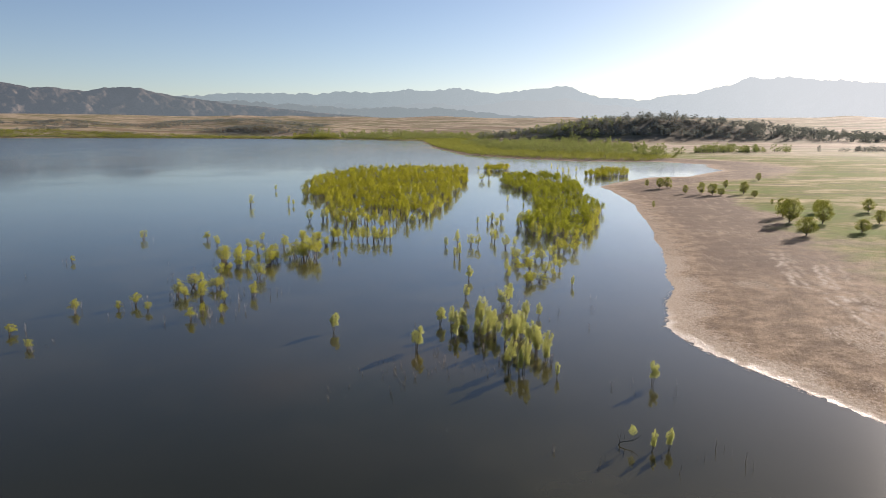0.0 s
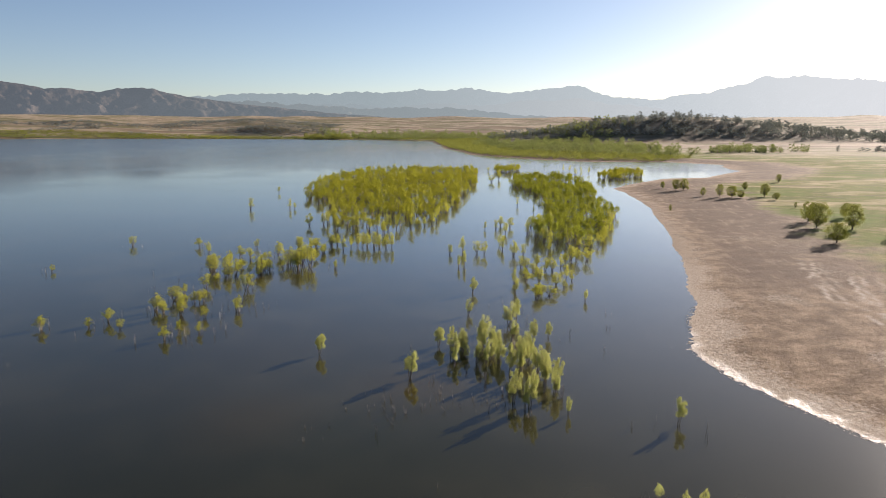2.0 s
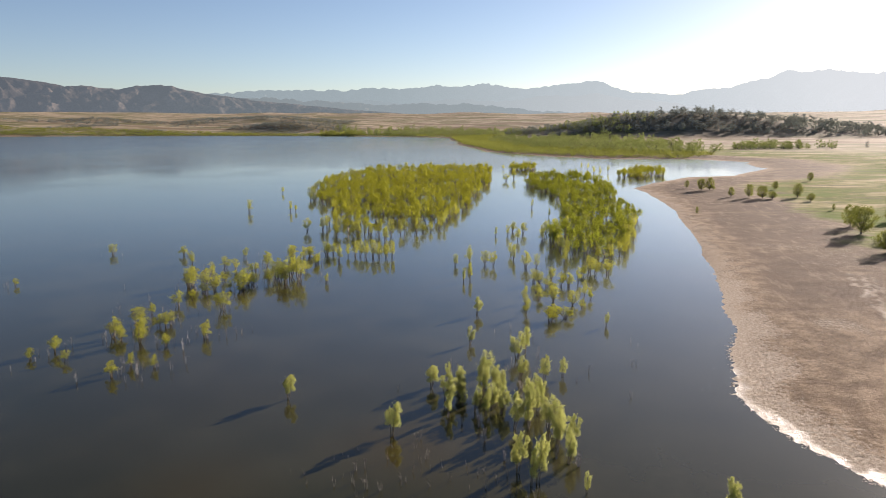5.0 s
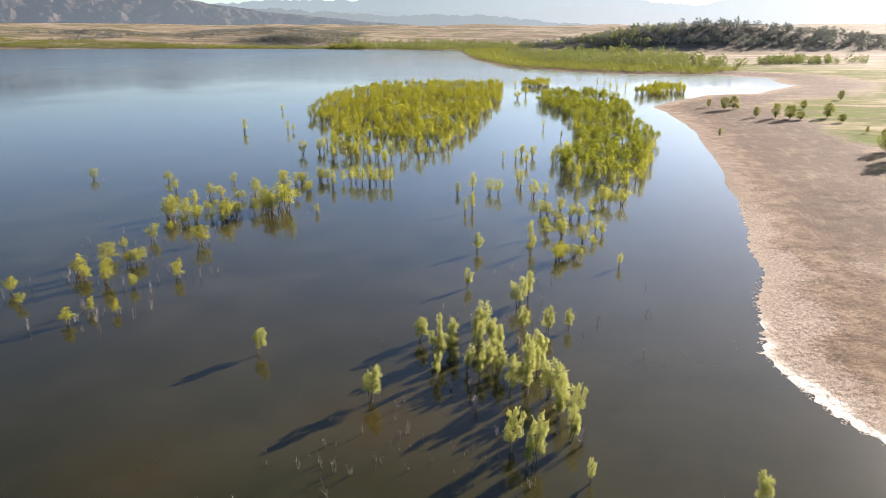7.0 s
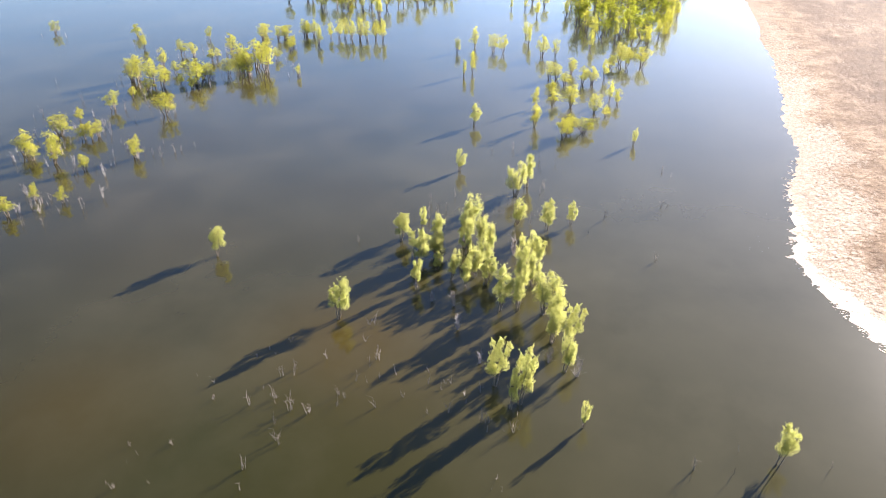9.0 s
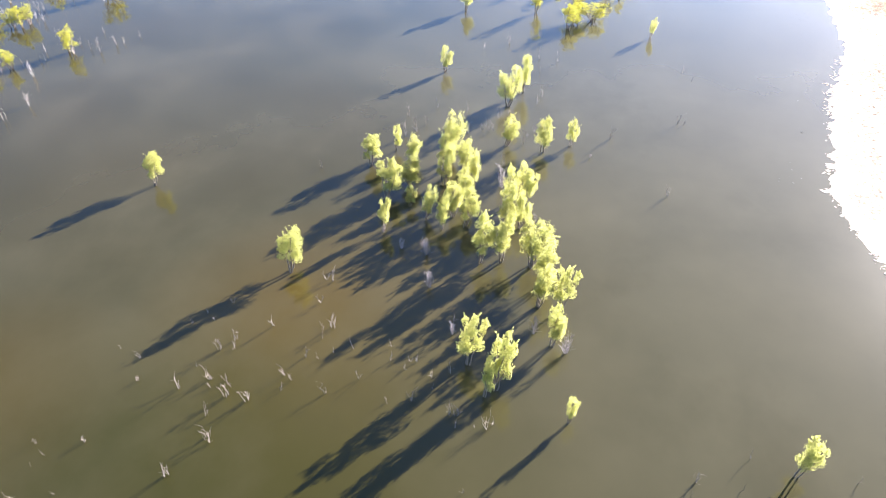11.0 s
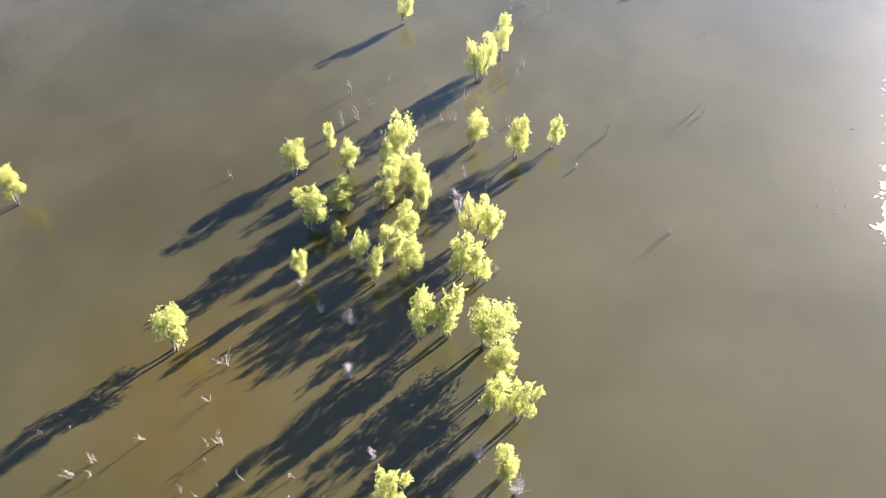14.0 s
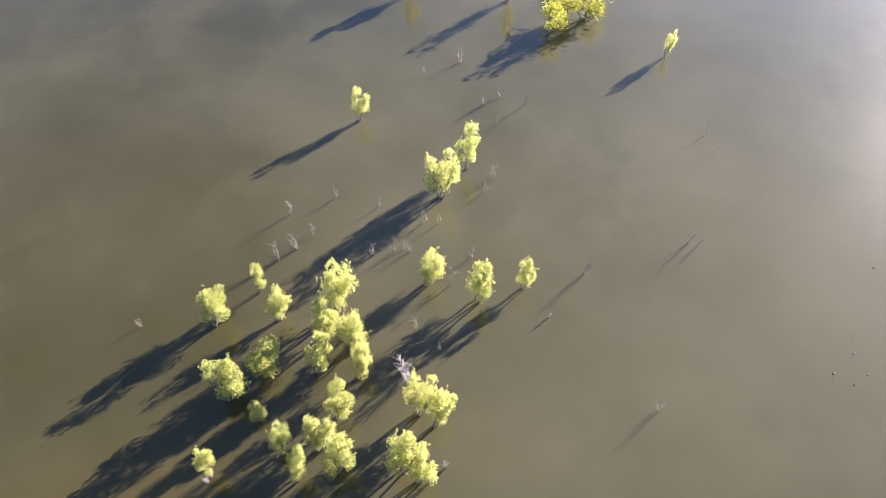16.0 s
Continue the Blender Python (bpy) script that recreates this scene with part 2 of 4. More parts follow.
OAK_BARK = bark_material("oak_bark", (0.06, 0.05, 0.04), (0.14, 0.12, 0.09))
GREY_TWIG = bark_material("grey_twig", (0.16, 0.14, 0.135), (0.29, 0.26, 0.25))
DEAD_WOOD = bark_material("bleached_dead_wood", (0.13, 0.11, 0.09), (0.24, 0.21, 0.18))
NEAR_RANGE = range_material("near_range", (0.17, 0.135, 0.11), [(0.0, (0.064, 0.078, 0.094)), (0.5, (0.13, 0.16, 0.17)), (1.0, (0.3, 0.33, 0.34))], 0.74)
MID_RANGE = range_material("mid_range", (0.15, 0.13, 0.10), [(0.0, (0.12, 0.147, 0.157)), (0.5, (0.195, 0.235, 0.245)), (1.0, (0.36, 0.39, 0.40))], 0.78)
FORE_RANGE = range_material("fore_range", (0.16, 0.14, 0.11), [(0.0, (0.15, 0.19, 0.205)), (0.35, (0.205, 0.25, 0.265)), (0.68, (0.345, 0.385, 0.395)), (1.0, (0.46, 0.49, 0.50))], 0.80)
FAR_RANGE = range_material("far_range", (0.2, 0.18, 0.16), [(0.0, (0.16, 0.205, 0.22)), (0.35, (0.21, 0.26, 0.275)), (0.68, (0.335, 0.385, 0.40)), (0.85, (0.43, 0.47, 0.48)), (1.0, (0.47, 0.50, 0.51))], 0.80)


# ---- shapes ----
def smooth(a, b, x):
    t = np.clip((x - a) / (b - a), 0, 1)
    return t * t * (3 - 2 * t)


def hills(x, y, size, seed=0, octaves=4):
    """Uneven relief without a period: fractal value noise, about -1 to 1."""
    table = np.random.default_rng(seed).uniform(-1, 1, (256, 256))
    x, y = np.asarray(x, float), np.asarray(y, float)
    out, amp, step = np.zeros(np.broadcast(x, y).shape), 1.0, size * 0.5
    for k in range(octaves):
        a = 0.6 + 1.1 * k
        u, v = (x * math.cos(a) - y * math.sin(a)) / step + 31.7 * k, (x * math.sin(a) + y * math.cos(a)) / step + 17.3 * k
        i, j = np.floor(u).astype(int), np.floor(v).astype(int)
        f, g = u - i, v - j
        f, g = f * f * (3 - 2 * f), g * g * (3 - 2 * g)
        low = table[i & 255, j & 255] * (1 - f) + table[(i + 1) & 255, j & 255] * f
        high = table[i & 255, (j + 1) & 255] * (1 - f) + table[(i + 1) & 255, (j + 1) & 255] * f
        out = out + amp * (low * (1 - g) + high * g)
        amp, step = amp * 0.5, step * 0.5
    return out * 1.05


SHORE = [(60, 30), (40, 57), (30.3, 72.0), (26.0, 80.0), (22.6, 86.2), (20.4, 92.6), (19.4, 97.0), (20.6, 104.5), (22.6, 117.5), (25.2, 137), (27.4, 158), (29.9, 182),
         (32.6, 236), (33.6, 284), (30.5, 341), (25.5, 364), (38, 398), (63, 446), (92, 461), (128, 537), (128, 620), (93, 662),
         (22, 659), (-45, 717), (-102, 795), (-192, 1073), (-304, 1600), (-636, 1760), (-984, 1770), (-1300, 1720), (-1535, 1600), (-2100, 1500),
         (-3200, 1300), (-3200, -900), (600, -900), (160, -120)]


def inside(px, py, poly):
    hit = np.zeros(px.shape, bool)
    for (x0, y0), (x1, y1) in zip(poly, poly[1:] + poly[:1]):
        if y0 != y1:
            hit ^= ((y0 > py) != (y1 > py)) & (px < (x1 - x0) * (py - y0) / (y1 - y0) + x0)
    return hit


def edge_distance(px, py, poly):
    best = np.full(px.shape, 1e9)
    for (x0, y0), (x1, y1) in zip(poly, poly[1:] + poly[:1]):
        dx, dy = x1 - x0, y1 - y0
        t = np.clip(((px - x0) * dx + (py - y0) * dy) / (dx * dx + dy * dy), 0, 1)
        best = np.minimum(best, np.hypot(px - x0 - t * dx, py - y0 - t * dy))
    return best


def inland(x, y):
    """Metres from the waterline, positive on land, with a ragged edge."""
    x, y = np.asarray(x, float), np.asarray(y, float)
    r = np.hypot(x, y)
    d = edge_distance(x, y, SHORE) * np.where(inside(x, y, SHORE), -1, 1)
    d = d + hills(x, y, 26, 2) * 0.8 + hills(x, y, 5, 3) * 0.13 + hills(x, y, 1.5, 33) * 0.14 * (1 - smooth(130, 200, r))
    return d + smooth(250, 900, r) * hills(x, y, 120, 5) * 9


def height(x, y):
    x, y = np.asarray(x, float), np.asarray(y, float)
    d, r = inland(x, y), np.hypot(x, y)
    land = 0.034 * np.clip(d, 0, 40) + 0.011 * np.clip(d - 40, 0, 90) + 0.0035 * np.clip(d - 130, 0, 600)
    land = land + smooth(2, 20, d) * (0.07 * hills(x, y, 16, 6) + 0.03 * hills(x, y, 4, 7))
    land = land + smooth(60, 300, d) * 0.6 * hills(x, y, 160, 8)
    land = land + np.clip(r - 2150, 0, 1700) * 0.051 - np.clip(r - 3850, 0, 3000) * 0.05 + smooth(2000, 2600, r) * 5 * hills(x, y, 420, 9)
    wide = np.where(x < 200, 250.0, 330.0)
    land = land + 50 * np.exp(-((x - 200) / wide) ** 2 - ((y - 1500) / 130) ** 2) * (1 + 0.10 * hills(x, y, 150, 10))
    land = land + 26 * np.exp(-((x + 1150) / 260) ** 2 - ((y - 2480) / 150) ** 2)
    land = land + 22 * np.exp(-((x + 930) / 170) ** 2 - ((y - 2120) / 90) ** 2) + 16 * np.exp(-((x + 1780) / 110) ** 2 - ((y - 2250) / 80) ** 2)
    land = land + 0.020 * np.exp(-((d - 0.6) / 1.6) ** 2) * hills(x, y, 1.5, 22)
    return np.where(d > 0, land, np.maximum(0.06 * d, -3.0) + 0.020 * np.exp(-((d - 0.6) / 1.6) ** 2) * hills(x, y, 1.5, 22))


def mesh_from(name, verts, faces, material=None, smooth_faces=False):
    me = bpy.data.meshes.new(name)
    verts, faces = np.asarray(verts, float), np.asarray(faces, int)
    n, k = faces.shape
    me.vertices.add(len(verts))
    me.vertices.foreach_set("co", verts.ravel())
    me.loops.add(n * k)
    me.loops.foreach_set("vertex_index", faces.ravel())
    me.polygons.add(n)
    me.polygons.foreach_set("loop_start", np.arange(0, n * k, k))
    me.polygons.foreach_set("loop_total", np.full(n, k))
    if smooth_faces:
        me.polygons.foreach_set("use_smooth", np.ones(n, bool))
    me.update(calc_edges=True)
    if material:
        me.materials.append(material)
    return me


def grid_faces(rows, cols):
    i = np.arange(rows - 1)[:, None] * cols + np.arange(cols - 1)
    return np.stack([i, i + 1, i + cols + 1, i + cols], -1).reshape(-1, 4)


def spaced(*stretches):
    """Coordinates from (start, end, step) stretches that meet."""
    out = [np.arange(a, b, s) for a, b, s in stretches]
    return np.unique(np.concatenate(out + [[stretches[-1][1]]]))


# ---- setting: ground, water, mountains ----
RUT_A = [(55.9, 171), (50.3, 142.6), (48.7, 126), (50.3, 119.4), (50.3, 109.3), (49.9, 94.6), (51, 84)]
RUT_B = [(60.6, 154.3), (55.5, 135), (52.4, 119.7), (54.3, 104.6), (57, 90)]


def build_ground():
    xs = spaced((-6000, -1600, 160), (-1600, -300, 40), (-300, 12, 12), (12, 16, 0.5), (16, 29, 0.36), (29, 62, 0.75), (62, 66, 0.8), (66, 130, 1.6), (130, 400, 9), (400, 1500, 35), (1500, 6000, 160))
    ys = spaced((-4000, -200, 200), (-200, 50, 12), (50, 78, 0.6), (78, 126, 0.42), (126, 180, 0.75), (180, 300, 1.6), (300, 700, 4.0), (700, 1200, 9), (1200, 2800, 25), (2800, 6400, 110))
    x, y = np.meshgrid(xs, ys)
    z = height(x, y)
    me = mesh_from("ground", np.stack([x, y, z], -1).reshape(-1, 3), grid_faces(len(ys), len(xs)), GROUND, True)
    d, r = inland(x, y), np.hypot(x, y)
    grass = smooth(36, 54, d + 7 * hills(x, y, 30, 11) + 4 * hills(x, y, 9, 12) - 0.04 * np.clip(y - 300, 0, 400))
    rut = np.zeros_like(x)
    for k, track in enumerate((RUT_A, RUT_B)):
        ty, tx = np.array(sorted((b, a) for a, b in track)).T
        for off, share in ((0.0, 1.0), (1.7, 0.75), (3.6 + k, 0.4)):
            line = np.interp(y, ty, tx) + off + 0.55 * hills(y * 0 + off * 9, y, 9, 30 + k) + 0.3 * hills(y * 0 + off * 5, y, 3, 32)
            ends = smooth(ty[0], ty[0] + 7, y) * (1 - smooth(ty[-1] - 10, ty[-1], y))
            rut = np.maximum(rut, share * np.exp(-((x - line) / 0.42) ** 2) * ends)
    masks = {
        "silt": np.clip(1 - smooth(1.5, 9, d + 2 * hills(x, y, 11, 13)) + 0.5 * smooth(0.3, 0.9, hills(x, y, 26, 14)) * (1 - smooth(20, 50, d)), 0, 1) * (1 - 0.55 * smooth(115, 190, y)),
        "grass": grass * smooth(60, 200, y),
        "sward": grass * smooth(60, 200, y) * (1 - smooth(650, 1000, r)),
        "plain": smooth(700, 1100, r + 90 * hills(x, y, 130, 21)) * smooth(0, 40, d),
        "marsh": np.clip(smooth(650, 800, r) * (1 - smooth(60, 170, d + 110 * hills(x, y, 200, 20))), 0, 1),
        "wet": 1 - smooth(0.2, 2.6, d + 1.3 * hills(x, y, 4, 15) + 0.10 * np.clip(y - 90, 0, 200)),
        "damp": np.clip(smooth(6, 14, d) * (1 - smooth(34, 52, d)) * smooth(120, 165, y) * (1.05 + 0.6 * hills(x, y, 30, 17)), 0, 1),
        "clods": np.clip(smooth(1, 4, d) * (1 - smooth(14, 26, d)) * smooth(84, 100, y) * (1 - smooth(125, 160, y)) * (0.8 + 0.6 * hills(x, y, 12, 18)), 0, 1),
        "brush": 0.6 * smooth(0.10, 0.35, np.exp(-((x - 200) / np.where(x < 200, 190.0, 340.0)) ** 2 - ((y - 1480) / 130) ** 2)),
        "rut": rut * smooth(-0.7, 0.3, hills(x, y, 5, 16)),
    }
    for name, values in masks.items():
        me.attributes.new(name, "FLOAT", "POINT").data.foreach_set("value", values.ravel().astype(np.float32))
    return tagged(new("ground", me), "dry tan lake bed rising to grass and wide straw-coloured plains", "ground", kind="structure")


def build_water():
    xs, ys = spaced((-3600, 800, 200)), spaced((-1000, 2400, 200))
    x, y = np.meshgrid(xs, ys)
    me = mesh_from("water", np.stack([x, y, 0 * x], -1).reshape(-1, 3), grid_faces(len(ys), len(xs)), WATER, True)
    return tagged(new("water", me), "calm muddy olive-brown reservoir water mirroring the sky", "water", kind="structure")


def build_range(name, keys, near, far, material, seed, rough, label):
    """A mountain range: a ridge of given outline with spurs running down to its foot."""
    az = np.arange(keys[0][0], keys[-1][0], 0.12 if near < 4000 else 0.18)
    el = np.interp(az, *np.array(keys).T)
    rows = np.linspace(0, 1, 40)
    a, s = np.meshgrid(np.radians(az), rows)
    top = np.tan(np.radians(el))[None] * far + 31.4
    dist = near + (far - near) * s
    x, y = np.sin(a) * dist, np.cos(a) * dist
    base = np.minimum(60.0, top)
    spur = 0.45 - 1.1 * np.abs(hills(x, y, 260, seed, 3)) + 0.5 * hills(x, y, 90, seed + 1, 3)
    rise = np.clip(s ** 1.1 + spur * 0.5 * s * (1 - s) * 2.4, 0, 1.0)
    z = base + (top - base) * rise + rough * hills(x, y, 60, seed + 3) * s
    back = np.stack([np.sin(a[-1]) * (far + 150), np.cos(a[-1]) * (far + 150), 0 * a[-1]], -1)
    verts = np.concatenate([np.stack([x, y, z], -1).reshape(-1, 3), back])
    return tagged(new(name, mesh_from(name, verts, grid_faces(41, len(az)), material, True)), label, "mountains", kind="structure")


ground = build_ground()
water = build_water()
NEAR_KEYS = [(-75, 2.6), (-60, 3.2), (-45.5, 3.28), (-43.6, 3.28), (-42.6, 3.12), (-41.2, 2.97), (-40.2, 2.76), (-38.7, 2.84), (-37.3, 2.63), (-36.5, 2.61), (-35.5, 2.87), (-34.2, 2.95),
             (-33.0, 2.93), (-31.8, 2.61), (-30.6, 2.38), (-28.5, 2.14), (-26.3, 1.81), (-24.1, 1.65), (-21.4, 1.4), (-18.7, 1.13), (-15.0, 0.9)]
FAR_KEYS = [(-75, 2.2), (-45.6, 2.34), (-36.5, 2.44), (-30.6, 2.38), (-29.5, 2.39), (-28.4, 2.49), (-26.3, 2.65), (-24.1, 2.77), (-21.8, 2.7), (-19.6, 2.72), (-17.3, 2.91), (-14.9, 2.83),
            (-12.6, 3.11), (-10.3, 3.07), (-7.9, 3.25), (-6.5, 3.01), (-5.6, 2.83), (-3.3, 2.95), (-1.0, 3.25), (0.8, 3.4), (1.7, 3.13), (3.5, 2.44), (5.2, 2.38), (7.0, 2.18),
            (7.8, 2.39), (9.0, 2.58), (10.7, 2.64), (11.8, 3.0), (13.4, 3.29), (14.7, 3.91), (15.6, 3.68), (17.1, 3.83), (19.2, 3.55), (21.6, 3.43), (23.9, 3.08), (40, 2.4), (70, 1.8)]
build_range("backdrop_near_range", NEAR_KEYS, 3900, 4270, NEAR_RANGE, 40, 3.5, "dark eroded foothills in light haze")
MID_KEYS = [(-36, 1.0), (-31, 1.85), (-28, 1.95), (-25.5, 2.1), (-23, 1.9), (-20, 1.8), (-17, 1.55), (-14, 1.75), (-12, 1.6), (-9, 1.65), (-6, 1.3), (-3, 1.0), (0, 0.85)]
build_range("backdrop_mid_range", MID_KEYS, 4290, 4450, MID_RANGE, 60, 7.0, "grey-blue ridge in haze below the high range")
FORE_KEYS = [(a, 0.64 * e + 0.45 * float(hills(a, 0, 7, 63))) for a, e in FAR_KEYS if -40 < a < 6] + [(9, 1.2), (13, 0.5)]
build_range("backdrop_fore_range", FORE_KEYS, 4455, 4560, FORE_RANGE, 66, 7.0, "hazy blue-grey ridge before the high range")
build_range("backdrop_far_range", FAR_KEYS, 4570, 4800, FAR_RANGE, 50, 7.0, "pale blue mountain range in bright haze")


# ---- plants ----
def tube(pts, radii, sides=5):
    """A tapered tube along points, as vertices and quads."""
    pts = np.asarray(pts, float)
    ring = np.linspace(0, 2 * np.pi, sides, endpoint=False)
    verts = []
    for k, p in enumerate(pts):
        ahead = pts[min(k + 1, len(pts) - 1)] - pts[max(k - 1, 0)]
        ahead = ahead / (np.linalg.norm(ahead) + 1e-9)
        u = np.cross(ahead, (0.31, 0.87, 0.11))
        u /= np.linalg.norm(u) + 1e-9
        v = np.cross(ahead, u)
        verts.append(p + radii[k] * (np.cos(ring)[:, None] * u + np.sin(ring)[:, None] * v))
    faces = [(k * sides + j, k * sides + (j + 1) % sides, (k + 1) * sides + (j + 1) % sides, (k + 1) * sides + j)
             for k in range(len(pts) - 1) for j in range(sides)]
    return np.concatenate(verts), np.array(faces)


def join(pieces):
    verts, faces, n = [], [], 0
    for v, f in pieces:
        verts.append(v)
        faces.append(f + n)
        n += len(v)
    return np.concatenate(verts), np.concatenate(faces)


def leaves(rng, centres, length, droop=0.0):
    """One rhombic leaf at each centre, turned at random, as vertices and quads."""
    n = len(centres)
    a = rng.normal(size=(n, 3))
    a[:, 2] += droop
    a /= np.linalg.norm(a, axis=1)[:, None]
    b = np.cross(a, rng.normal(size=(n, 3)))
    b /= np.linalg.norm(b, axis=1)[:, None] + 1e-9
    size = length * rng.uniform(0.6, 1.35, (n, 1))
    fold = np.cross(a, b) * size * 0.12
    v = np.stack([centres - a * size * 0.55, centres + b * size * 0.26 + fold, centres + a * size * 0.55, centres - b * size * 0.26 + fold], 1)
    return v.reshape(-1, 3), np.arange(4 * n).reshape(n, 4)


def bend(rng, start, end, steps, wobble):
    t = np.linspace(0, 1, steps)[:, None]
    p = np.asarray(start) * (1 - t) + np.asarray(end) * t
    p[1:-1] += rng.normal(size=(steps - 2, 3)) * wobble
    return p


def crown_spots(rng, count, h, w, bare, full):
    """Clump centres spread through an egg-shaped crown; full: how far the shoulders reach up."""
    t = (np.arange(count) + rng.uniform(0, 1, count)) / count
    wide = 0.5 * w * (full + (1 - full) * np.sin(np.pi * (0.10 + 0.82 * t ** 0.85)))
    ang = np.arange(count) * 2.4 + rng.uniform(-0.5, 0.5, count)
    reach = wide * np.sqrt(rng.uniform(0.12, 1.0, count)) * rng.uniform(0.8, 1.12, count)
    return np.stack([np.cos(ang) * reach, np.sin(ang) * reach, h * (bare + (0.97 - bare) * t)], -1)


def shoots(rng, p, r, tall, n):
    """Leaf places of one clump: a ragged tuft, full below and drawn out into upright shoots above."""
    way = rng.normal(size=(n, 3))
    way /= np.linalg.norm(way, axis=1)[:, None]
    spot = way * (r, r, tall * 0.62) * (rng.uniform(0.05, 1.0, (n, 1)) ** 0.45)
    spot[:, :2] *= np.clip(1.12 - 0.45 * spot[:, 2:3] / tall, 0.35, 1.4)
    tips = rng.normal(size=(5, 3)) * (r * 0.5, r * 0.5, 0.1 * tall) + (0, 0, 0.55 * tall)
    m = n // 3
    pick = tips[rng.integers(5, size=m)]
    along = rng.uniform(0, 1, (m, 1)) ** 1.3
    spot[:m] = pick * (0.35 + 0.95 * along) + rng.normal(size=(m, 3)) * r * 0.16 * (1.25 - along)
    return p + spot


def willow_shape(seed, count, leaf, h=4.0, w=1.9, stems=4, bare=0.36):
    """Trunk and crown of a young flooded willow: bare stems fanning from one foot, leafy clumps in the upper part."""
    rng = np.random.default_rng(seed)
    wood, lobes = [], []
    turn = rng.uniform(0, 6.28)
    low = rng.uniform(bare, bare + 0.12)
    for s in range(stems):
        a = turn + s * 6.28 / stems + rng.uniform(-0.6, 0.6)
        tall = h * (0.90 if s == 0 else rng.uniform(0.60, 0.86))
        out = w * (0.06 if s == 0 else rng.uniform(0.16, 0.36))
        foot = np.array([np.cos(a), np.sin(a), 0]) * 0.06
        knee = foot + (np.cos(a) * out * 0.45, np.sin(a) * out * 0.45, tall * 0.42)
        top = np.array([np.cos(a) * out, np.sin(a) * out, tall])
        pts = np.concatenate([bend(rng, foot - (0, 0, 0.35), knee, 4, 0.03 * w)[:-1], bend(rng, knee, top, 4, 0.025 * w)])
        wood.append(tube(pts, np.linspace(0.055, 0.010, len(pts))))
        steps = 5 if s == 0 else 4
        for t in np.linspace(low + rng.uniform(0.02, 0.12), 0.97, steps):
            k = min(int(t * 6), 5)
            p = pts[k] * (1 - (t * 6 - k)) + pts[k + 1] * (t * 6 - k)
            off = rng.normal(size=3) * (0.15 * w, 0.15 * w, 0.02 * h) * (1.25 - t) + (0, 0, 0.01 * h)
            wood.append(tube(bend(rng, p - (0, 0, 0.07 * h), p + off, 3, 0.01), (0.018, 0.012, 0.006), 4))
            lobes.append((p + off, w * rng.uniform(0.15, 0.235) * (1.12 - 0.36 * t)))
    weights = np.array([r ** 2 for _, r in lobes])
    cloud = np.concatenate([shoots(rng, p, r, r * 2.0, n) for (p, r), n in zip(lobes, (count * weights / weights.sum()).astype(int) + 6)])
    cloud = cloud[(cloud[:, 2] > h * (bare - 0.12)) & (cloud[:, 2] < h * 1.04)]
    return join(wood), leaves(rng, cloud, leaf, 0.9)


def oak_shape(seed, count, leaf, h=8.0, w=8.0):
    """Trunk and crown of a spreading shore tree, leafy almost to the ground."""
    rng = np.random.default_rng(seed)
    fork = np.array([rng.normal() * 0.1, rng.normal() * 0.1, h * 0.15])
    wood = [tube(bend(rng, (0, 0, -0.4), fork, 4, 0.04), (0.34, 0.27, 0.25, 0.23), 8)]
    cloud = []
    clumps = 46
    for k, p in enumerate(crown_spots(rng, clumps, h, w * 0.88, 0.17, 0.25)):
        if k % 2 == 0:
            wood.append(tube(bend(rng, fork, p, 5, 0.12), np.linspace(0.12, 0.02, 5), 5))
        spread = rng.uniform(0.75, 1.3)
        cloud.append(p + rng.normal(size=(count // clumps, 3)) * (w * 0.055 * spread, w * 0.055 * spread, h * 0.05 * spread))
    cloud = np.concatenate(cloud)
    cloud[:, 2] = np.clip(cloud[:, 2], h * 0.10, h * 1.02)
    return join(wood), leaves(rng, cloud, leaf)


def plant(name, shape, wood_mat, leaf_mat, label, category, group):
    """A tree as a thing with a trunk and a crown, standing at the origin."""
    wood, crown = shape
    root = tagged(new(name), label, category, group)
    for part_name, (v, f), mat in (("trunk", wood, wood_mat), ("crown", crown, leaf_mat)):
        part = new(part_name, mesh_from(part_name, v, f, mat))
        part.parent = root
    return root


class Nursery:
    """Prototypes of one kind; the first plant of each takes the prototype itself, the others copy it."""

    def __init__(self, makers, h, w, seed):
        self.makers, self.h, self.w, self.made, self.used = makers, h, w, {}, set()
        self.rng = np.random.default_rng(seed)

    def put(self, x, y, h, w, label="", lean=0.0):
        k = int(self.rng.integers(len(self.makers)))
        tilt = Matrix.Rotation(radians(lean * self.rng.uniform(0.6, 1.4)), 3, Vector((-math.cos(SUN_AZIMUTH), math.sin(SUN_AZIMUTH), 0)))
        turn = tilt @ Matrix.Rotation(self.rng.uniform(0, 6.28), 3, "Z")
        z = float(height(x, y))
        m = Matrix.LocRotScale((x, y, max(z, 0.0)), turn.to_euler(), (w / self.w, w / self.w, h / self.h))
        if k not in self.made:
            self.made[k] = self.makers[k]()
            ob = self.made[k]
            ob.matrix_basis = m
        else:
            proto = self.made[k]
            ob = copy_thing(proto, m @ Matrix.Diagonal((*[1 / s for s in proto.scale], 1)))
        if label:
            tagged(ob, label)
        return ob


WILLOW_LABEL = "young willow with yellow-green leaves standing in muddy water"


def willow_maker(seed, count, leaf, stems, leaf_mat=WILLOW_LEAF, bare=0.36):
    return lambda: plant("willow_tree", willow_shape(seed, count, leaf, stems=stems, bare=bare), BARK, leaf_mat, WILLOW_LABEL, "tree", "flooded willows")


